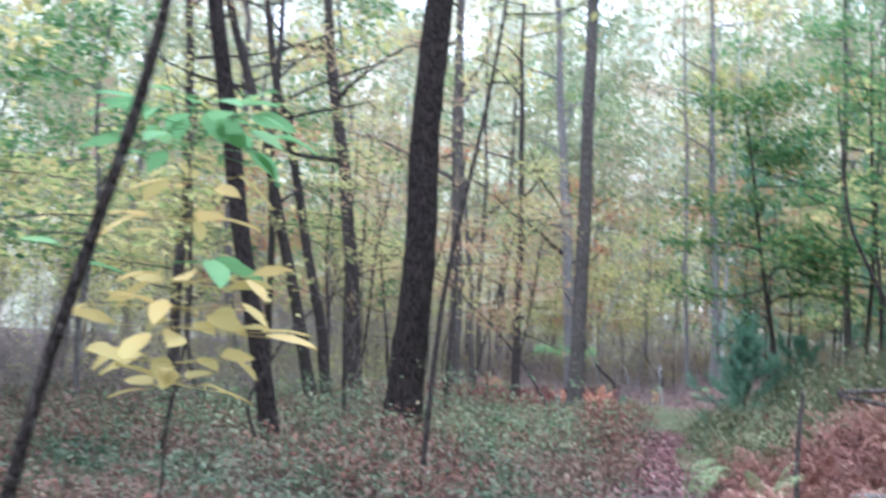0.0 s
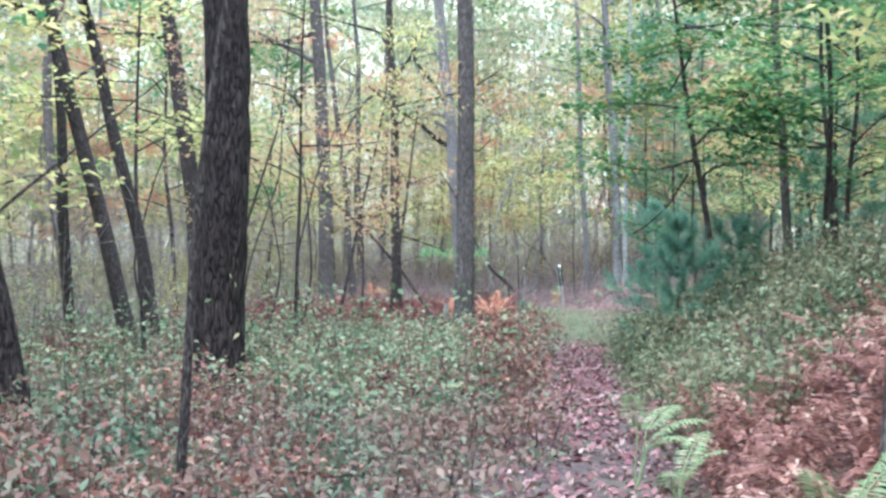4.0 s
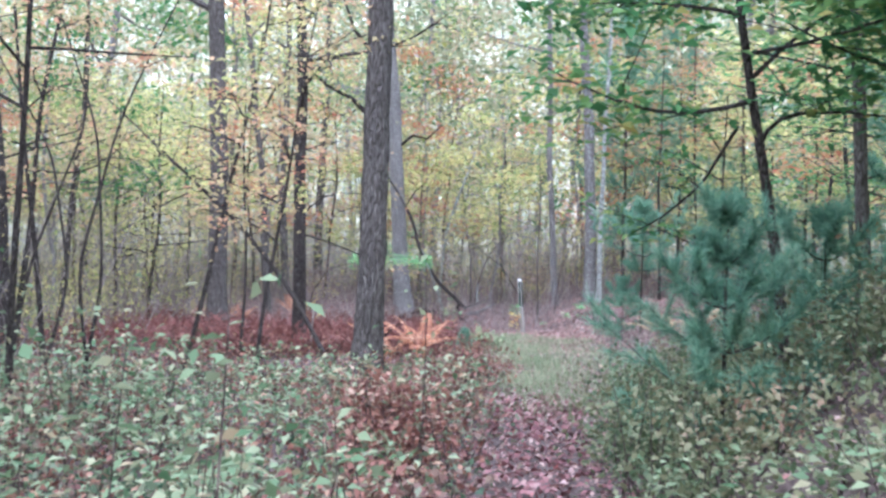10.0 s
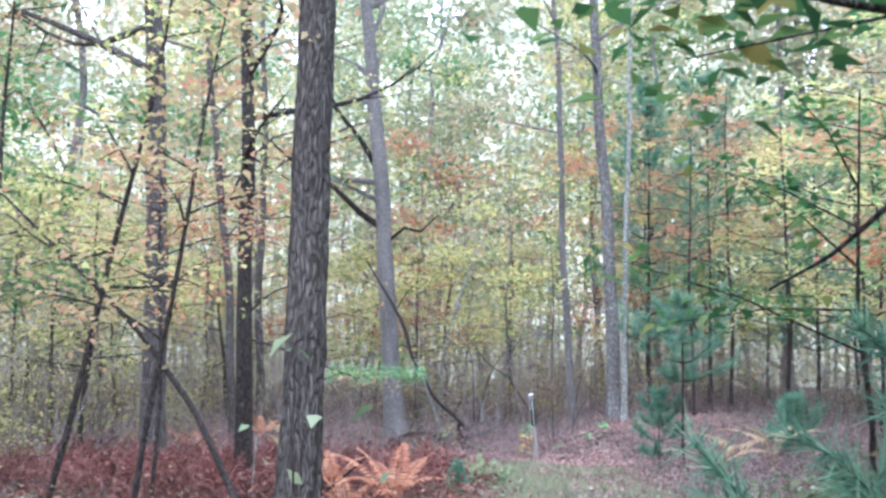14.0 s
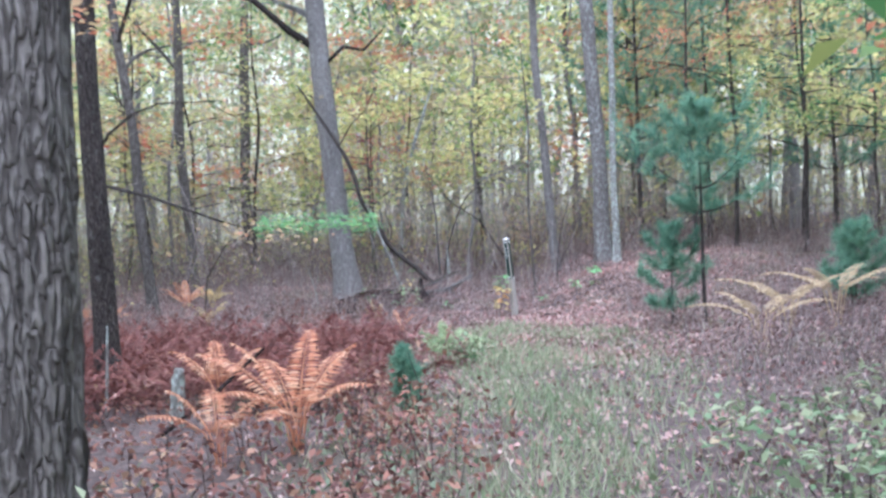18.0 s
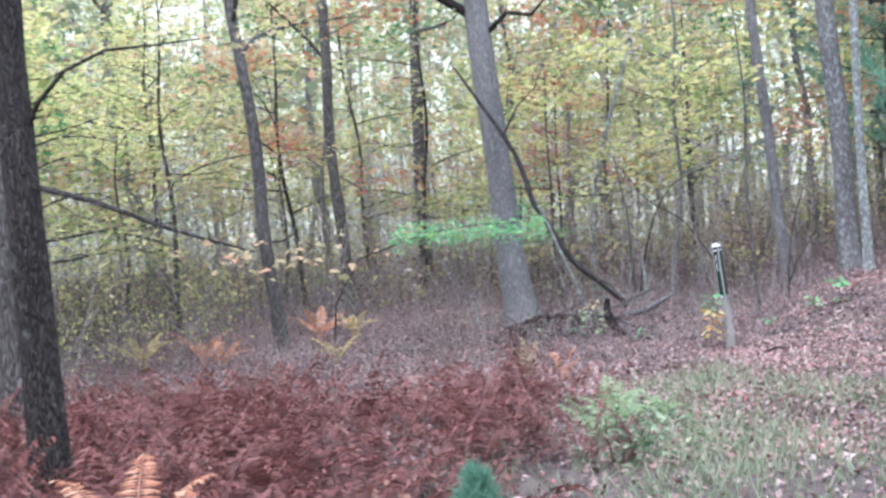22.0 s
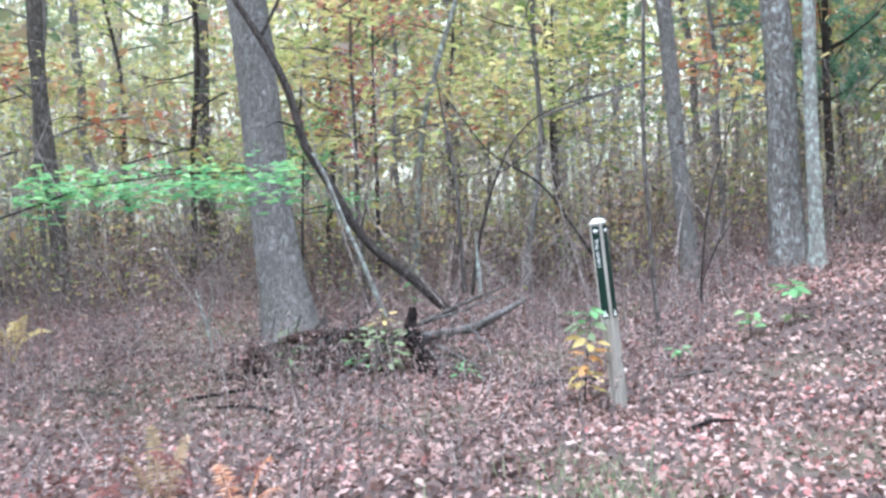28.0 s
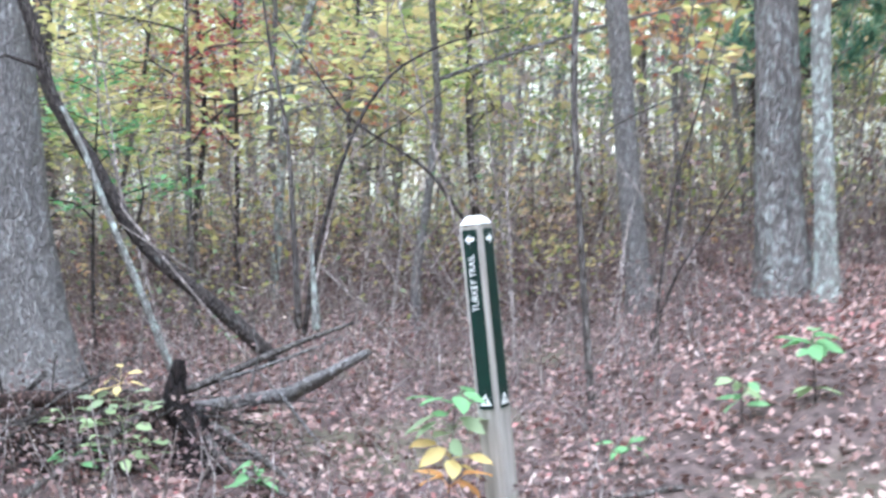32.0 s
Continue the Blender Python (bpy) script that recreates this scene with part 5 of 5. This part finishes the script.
for points, r in (([(-0.12, 44.0, 2.3), (-0.3, 43.85, 2.36), (-0.42, 43.8, 2.3)], 0.016), ([(-0.45, 44.0, 3.2), (-0.2, 43.9, 3.6), (0.1, 43.8, 3.85), (0.3, 43.8, 4.3)], 0.018), ([(0.4, 44.05, 1.22), (0.5, 43.95, 1.5), (0.48, 43.9, 1.72)], 0.01)):
    q = np.array(points) - np.array(leaning.matrix_basis.translation)
    part("branch", (*tube(q, np.linspace(r, 0.004, len(q)), 6), BARK_THIN), leaning)
make_log("dead_tree", [(0.46, 49.00, 0.27), (0.52, 49.00, 1.13), (0.65, 49.00, 2.59), (0.93, 49.00, 3.56), (1.17, 49.00, 4.22), (1.52, 49.00, 5.23)], [0.05, 0.05, 0.047, 0.043, 0.038, 0.018], BARK_PALE, "pale dead leaning stem", "tree", 0.02, 7, 8)
make_log("white_sapling", [(0.64, 43.95, 0.41), (0.47, 43.95, 0.89), (0.29, 43.95, 1.34), (0.14, 43.95, 1.77), (0.01, 43.95, 2.05)], [0.026, 0.024, 0.022, 0.02, 0.016], BARK_PALE, "thin leaning sapling with white lichen", "tree", 0.02, 7, 11)
make_log("dead_branch", [(-0.55, 25.7, 0.05), (-1.28, 26.7, 1.1), (-2.0, 27.2, 1.9), (-2.7, 27.5, 2.5), (-4.1, 28.0, 3.7)], [0.03, 0.03, 0.027, 0.02, 0.008], BARK_THIN, "long dark dead branch leaning over the shrubs", "branch", 0.03, 7, 12)
make_log("broken_limb", [(1.8, 8.9, 1.2), (2.3, 9.0, 1.25), (3.2, 9.2, 1.3), (4.8, 9.5, 1.42)], [0.016, 0.022, 0.026, 0.03], BARK_GRAY, "dark gray broken limb resting over the bracken", seed=13)
make_log("fallen_log", [(1.85, 8.5, 0.46), (2.4, 8.7, 0.47), (3.2, 8.9, 0.5)], [0.075, 0.085, 0.08], BARK_PALE, "pale cut log lying in the bracken", seed=14)

make_log("broken_limb", [(1.82, 8.9, 1.18), (2.3, 8.95, 1.11), (3.2, 9.05, 1.03), (4.6, 9.2, 0.95)], [0.014, 0.02, 0.024, 0.03], BARK_GRAY, "dark gray broken limb propped across the bracken", seed=15)
make_log("dead_snag", [(1.57, 9.0, 0.05), (1.55, 9.0, 0.6), (1.58, 9.0, 1.2)], [0.022, 0.02, 0.014], BARK_GRAY, "thin gray lichen-covered snag", "snag", 0.06, 8, 16)
make_log("thin_stem", [(2.35, 8.4, 0.2), (2.33, 8.4, 1.5), (2.2, 8.4, 3.0), (2.15, 8.4, 4.2)], [0.02, 0.018, 0.014, 0.006], BARK_THIN, "thin dark upright stem in the bracken", "sapling", 0.03, 7, 17)
make_log("thin_stem", [(2.75, 8.9, 0.9), (2.2, 8.9, 1.7), (1.85, 8.9, 2.4), (1.75, 8.9, 3.3)], [0.016, 0.016, 0.013, 0.006], BARK_THIN, "thin dark branch hanging over the bracken", "branch", 0.03, 7, 18)
make_log("thin_stem", [(-1.75, 3.2, 0.0), (-1.45, 3.1, 1.2), (-1.18, 3.0, 2.0), (-0.95, 2.9, 3.2)], [0.022, 0.02, 0.017, 0.008], BARK_THIN, "dark thin leaning stem close to the trail", "sapling", 0.03, 8, 19)


# ---- seedlings with broad leaves ----
def broad_leaf(length, rng):
    """A pointed oval leaf with a folded midrib, along +y from its stalk."""
    u = np.array([0, 0.18, 0.4, 0.65, 0.85, 1.0])
    w = np.array([0.02, 0.2, 0.27, 0.22, 0.12, 0.005]) * length
    z = -0.25 * length * u * u
    v = np.concatenate([np.stack([s * w, length * u, z + (0.05 * length if s else 0)], 1) for s in (-1, 0, 1)])
    k = np.arange(5)
    f = np.concatenate([np.stack([k + 6 * n, k + 6 * (n + 1), k + 1 + 6 * (n + 1), k + 1 + 6 * n], 1) for n in (0, 1)])
    return v + rng.normal(size=v.shape) * 0.006 * length, f


def seedling(at, label, stem, clusters, seed, category="seedling"):
    """A stem with whorls of leaves; clusters: (height, leaves, length, reach, material)."""
    rng = np.random.default_rng(seed)
    ob = thing("seedling", at, label, category)
    line = trunk_line(stem, (rng.normal() * 0.05, rng.normal() * 0.05), 0.015, seed, 10)
    part("stem", (*tube(line, np.linspace(0.007, 0.003, 10), 6), BARK_THIN), ob)
    for h, n, length, reach, mat in clusters:
        base = np.array([np.interp(h, line[:, 2], line[:, k]) for k in range(3)])
        for m in range(n):
            a, tilt = m * 2 * math.pi / n + rng.uniform(-0.4, 0.4), rng.uniform(-0.5, 0.45)
            out = np.array([-math.sin(a), math.cos(a), 0])
            start = base + out * reach * rng.uniform(0.3, 1.0) + [0, 0, rng.normal() * 0.03]
            v, f = broad_leaf(length * rng.uniform(0.75, 1.2), rng)
            turn = np.array(Euler((tilt, rng.normal() * 0.3, a)).to_matrix())
            leaf = v @ turn.T + start
            stalk = tube([base, start], [0.002, 0.0015], 3)
            part("leaf", (*joined([(leaf, f), stalk]), mat), ob)
    return ob


seedling((-1.62, 4.5, float(ground_z(-1.62, 4.5))), "tall seedling with large yellow and green leaves", 2.35,
         [(1.2, 7, 0.16, 0.2, G_BUTTER), (1.28, 7, 0.18, 0.3, G_BUTTER), (1.42, 9, 0.18, 0.42, G_BUTTER), (1.5, 9, 0.18, 0.36, G_BUTTER), (1.6, 8, 0.17, 0.4, G_BUTTER), (1.68, 5, 0.17, 0.5, G_FRESH), (1.85, 6, 0.17, 0.25, G_BUTTER), (2.0, 6, 0.16, 0.2, G_BUTTER),
          (2.15, 9, 0.18, 0.5, G_FRESH), (2.22, 9, 0.18, 0.4, G_FRESH), (2.3, 8, 0.17, 0.35, G_FRESH), (2.36, 5, 0.16, 0.2, G_FRESH)], 1)
seedling(on_ground(2.36, 40.95), "seedling with green and orange-yellow leaves beside the post", 0.66, [(0.16, 6, 0.11, 0.07, G_BUTTER), (0.24, 6, 0.11, 0.08, G_BUTTER), (0.33, 6, 0.12, 0.08, G_ORANGE_PALE), (0.44, 6, 0.11, 0.08, G_BUTTER), (0.55, 8, 0.11, 0.1, G_PALE), (0.64, 7, 0.11, 0.08, G_FRESH)], 3)
seedling(on_ground(4.18, 42.5), "bright green rosette seedling near the lichened tree", 0.34, [(0.1, 3, 0.10, 0.04, G_FERN_GREEN), (0.33, 8, 0.14, 0.03, G_FRESH)], 4)
seedling(on_ground(3.84, 42.6), "low green seedling in fallen leaves", 0.2, [(0.12, 6, 0.10, 0.1, G_FRESH), (0.19, 6, 0.10, 0.08, G_FERN_GREEN)], 5)
seedling(on_ground(3.2, 42.3), "small green seedling in fallen leaves", 0.12, [(0.1, 6, 0.10, 0.06, G_FRESH)], 6)
seedling(on_ground(0.82, 42.25), "leafy yellow-green plant in front of the stump", 0.5, [(0.1, 7, 0.10, 0.16, G_FERN_GREEN), (0.2, 8, 0.10, 0.2, G_FERN_GREEN), (0.3, 9, 0.09, 0.18, G_FERN_GREEN), (0.4, 8, 0.09, 0.16, G_PALE), (0.48, 7, 0.08, 0.12, G_FERN_YELLOW)], 7)
seedling(on_ground(0.62, 42.15), "leafy green plant among twigs", 0.35, [(0.15, 6, 0.09, 0.1, G_FRESH), (0.33, 6, 0.09, 0.1, G_FERN_GREEN)], 8)
seedling(on_ground(1.5, 42.0), "small green plant near a fallen branch", 0.2, [(0.1, 5, 0.09, 0.08, G_FRESH), (0.18, 5, 0.08, 0.06, G_FRESH)], 9)
seedling(on_ground(0.1, 42.0), "leafy gray-green plant by the fallen log", 0.5, [(0.08, 6, 0.08, 0.14, G_FERN_GREEN), (0.18, 6, 0.08, 0.1, G_PALE), (0.3, 6, 0.08, 0.1, G_PALE), (0.46, 6, 0.07, 0.06, G_PALE)], 10)
seedling(on_ground(0.85, 44.7), "thin green seedling in the brush", 0.6, [(0.3, 4, 0.08, 0.05, G_FRESH), (0.45, 5, 0.08, 0.06, G_FRESH), (0.58, 5, 0.08, 0.05, G_PALE)], 11)
make_log("thin_stem", [(3.2, 43.6, 0.0), (3.16, 43.6, 0.9), (3.12, 43.6, 2.0), (3.2, 43.7, 3.4), (3.1, 43.7, 5.0)], [0.026, 0.022, 0.02, 0.016, 0.008], BARK_GRAY, "thin gray sapling stem behind the post", "sapling", 0.05, 8, 20)

# twigs and bark litter round the rotten logs
for words, mat, count, high, thick, seed in (("tangle of gray dead twigs round rotten logs", BARK_GRAY, 150, 0.35, 0.008, 41), ("dark crumbled bark and rotten sticks heaped round logs", ROT, 190, 0.26, 0.014, 42)):
    rng = np.random.default_rng(seed)
    bits = []
    for _ in range(count):
        x, y = rng.normal(0.42, 0.45), rng.normal(42.92, 0.26)
        p = np.array([x, y, float(ground_z(x, y)) + rng.uniform(0.0, high) * math.exp(-((y - 42.95) ** 2) * 5)])
        d = rng.normal(size=3) * [1, 0.6, 0.3]
        d *= rng.uniform(0.08, 0.5 if mat is BARK_GRAY else 0.22) / np.linalg.norm(d)
        bits.append(tube([p - d, p + rng.normal(size=3) * 0.02, p + d], [thick, thick * 0.9, thick * 0.35], 4))
    debris = thing("woody_debris", (0, 0, 0), words, "debris", kind="stuff")
    part("twigs", (*joined(bits), mat), debris, kind="stuff")

for n, (x, y, dx, bow, h) in enumerate(((-2.6, 22.2, -0.5, 0.35, 4.2), (-2.5, 22.4, 0.9, -0.3, 4.5), (-3.3, 23.2, -0.9, 0.5, 4.0), (-3.9, 24.0, 0.7, 0.4, 4.6), (-4.6, 21.6, 1.1, -0.5, 4.4), (-5.0, 25.0, -0.6, 0.5, 5.0), (-3.0, 19.0, 0.8, 0.3, 5.2), (-4.3, 12.0, -0.6, 0.4, 5.0), (-2.9, 11.2, 1.2, -0.5, 2.4))):
    z = float(ground_z(x, y))
    make_log("bent_sapling", [(x, y, z - 0.03), (x + bow * 0.6, y, z + h * 0.3), (x + dx * 0.5 + bow, y + 0.1, z + h * 0.62), (x + dx, y + 0.2, z + h)], [0.019, 0.016, 0.011, 0.004], BARK_THIN, "thin dark bent sapling among the shrubs", "sapling", 0.04, 7, 50 + n)

make_log("hanging_branch", [(2.8, 20.3, 2.5), (2.5, 20.1, 2.05), (2.2, 20.0, 1.8), (1.98, 19.95, 1.68)], [0.014, 0.011, 0.008, 0.004], BARK_OAK, "bare dark branch hanging from the leaning sapling", "branch", 0.03, 6, 60)
make_log("dead_fork", [(-0.95, 43.5, 0.2), (-1.0, 43.5, 0.5), (-1.1, 43.5, 0.85)], [0.014, 0.012, 0.005], BARK_PALE, "pale dead forked stick standing behind the log", "stick", 0.04, 6, 61)
make_log("dead_fork", [(-0.99, 43.52, 0.45), (-0.92, 43.5, 0.7), (-0.93, 43.5, 0.9)], [0.009, 0.008, 0.003], BARK_PALE, "pale dead twig beside a forked stick", "stick", 0.04, 6, 62)
make_log("white_stick", [(-1.45, 30.6, 0.0), (-1.43, 30.6, 0.35), (-1.41, 30.6, 0.76)], [0.014, 0.013, 0.008], BARK_PALE, "short white upright stick among the ferns", "stick", 0.04, 7, 70)
for n, (x, y, a, long) in enumerate(((1.9, 41.6, 0.3, 0.7), (0.2, 40.8, 2.8, 0.5), (3.1, 41.9, 0.1, 0.6), (-0.6, 41.4, 0.4, 0.9), (-1.3, 41.9, 2.9, 0.8), (2.9, 39.6, 0.5, 0.35), (1.2, 39.8, 2.6, 0.45), (4.6, 41.2, 0.6, 0.8))):
    z = float(ground_z(x, y)) + 0.03
    make_log("fallen_stick", [(x, y, z), (x + math.cos(a) * long * 0.5, y + math.sin(a) * long * 0.5, z + 0.04), (x + math.cos(a) * long, y + math.sin(a) * long, z + 0.02)], [0.016, 0.014, 0.008], BARK_OAK if n % 2 else BARK_GRAY, "dead stick lying in fallen leaves", "stick", 0.05, 6, 80 + n)

make_log("broken_stake", [(-0.62, 29.5, -0.03), (-0.63, 29.5, 0.25), (-0.6, 29.5, 0.5)], [0.06, 0.055, 0.035], BARK_PALE, "short gray broken stub standing beside orange ferns", "stump", 0.14, 9, 90)
make_log("leaning_stick", [(-0.75, 29.2, 0.02), (-0.35, 29.35, 0.3), (0.02, 29.5, 0.62)], [0.018, 0.016, 0.01], BARK_OAK, "dark dead stick leaning among orange ferns", "stick", 0.05, 6, 91)

# bare stems round the leaning tree and behind the post
make_log("thin_stem", [(1.48, 43.9, 0.63), (1.56, 43.9, 1.11), (1.71, 43.9, 1.62), (1.86, 43.9, 1.96), (2.07, 43.9, 2.23), (2.39, 43.9, 2.38), (2.77, 43.9, 2.46)], [0.018, 0.0158, 0.0135, 0.0112, 0.009, 0.0067, 0.0045], BARK_THIN, "dark bare sapling arching over the thicket", "sapling", 0.05, 7, 100)
make_log("thin_stem", [(1.39, 44.3, 0.63), (1.37, 44.3, 1.29), (1.35, 44.3, 1.87), (1.25, 44.3, 2.41), (1.21, 44.3, 2.74)], [0.026, 0.0211, 0.0163, 0.0114, 0.0065], BARK_GRAY, "slim gray sapling rising beside the leaning tree", "sapling", 0.05, 7, 101)
make_log("dead_stub", [(1.56, 43.85, 0.65), (1.55, 43.85, 0.94), (1.54, 43.85, 1.21)], [0.028, 0.0175, 0.007], BARK_PALE, "pale dead stub beside a clump of saplings", "snag", 0.05, 7, 102)
make_log("thin_stem", [(3.68, 44.3, 0.29), (3.71, 44.3, 0.8), (3.81, 44.3, 1.48), (4.0, 44.3, 2.02), (4.15, 44.3, 2.59)], [0.014, 0.0114, 0.0088, 0.0061, 0.0035], BARK_THIN, "thin dark sapling beside the lichened tree", "sapling", 0.05, 7, 103)
make_log("thin_stem", [(3.68, 44.5, 0.49), (3.87, 44.5, 0.93), (4.1, 44.5, 1.26), (4.33, 44.5, 1.63)], [0.011, 0.0083, 0.0055, 0.0027], BARK_THIN, "thin dark leaning sapling stem", "sapling", 0.05, 7, 104)
make_log("hanging_branch", [(2.7, 45.3, 0.93), (2.23, 45.3, 1.68), (1.66, 45.3, 2.04), (1.42, 45.3, 2.39), (1.1, 45.3, 2.85)], [0.016, 0.013, 0.01, 0.007, 0.004], BARK_THIN, "long dark bare branch drooping into the thicket", "branch", 0.05, 7, 105)
make_log("thin_stem", [(1.8, 44.6, 1.8), (2.1, 44.6, 1.99), (2.41, 44.6, 2.2)], [0.007, 0.0044, 0.0018], BARK_THIN, "thin bare twig crossing the thicket", "branch", 0.05, 7, 106)
make_log("thin_stem", [(3.36, 44.4, 1.83), (3.58, 44.4, 1.95), (3.87, 44.4, 2.07), (4.17, 44.4, 2.06)], [0.008, 0.006, 0.004, 0.002], BARK_GRAY, "pale bare side branch behind the post", "branch", 0.05, 7, 107)
make_log("log_stub", [(2.2, 8.75, -0.05), (2.22, 8.75, 0.2), (2.25, 8.72, 0.4)], [0.09, 0.08, 0.075], BARK_GRAY, "short gray stub holding up a pale log in the bracken", "stump", 0.1, 10, 120)
for n, (pts, r) in enumerate((([(1.2, 42.5, 0.3), (1.5, 42.2, 0.18), (1.75, 42.0, 0.05)], 0.022), ([(0.9, 42.9, 0.4), (1.4, 42.7, 0.55), (1.85, 42.5, 0.72)], 0.014), ([(-0.1, 42.6, 0.05), (0.35, 42.75, 0.42), (0.7, 43.0, 0.6)], 0.012),
                             ([(1.35, 42.7, 0.42), (1.42, 42.6, 0.62), (1.4, 42.55, 0.85)], 0.008), ([(0.2, 42.4, 0.02), (-0.25, 42.6, 0.3), (-0.5, 42.75, 0.5)], 0.011), ([(1.5, 42.75, 0.42), (1.7, 42.6, 0.2), (1.85, 42.5, 0.02)], 0.009))):
    make_log("dead_branch", pts, [r, r * 0.85, r * 0.4], (BARK_GRAY, BARK_BIG)[n % 2], "gray dead branch lying across rotten logs", "branch", 0.06, 6, 130 + n)
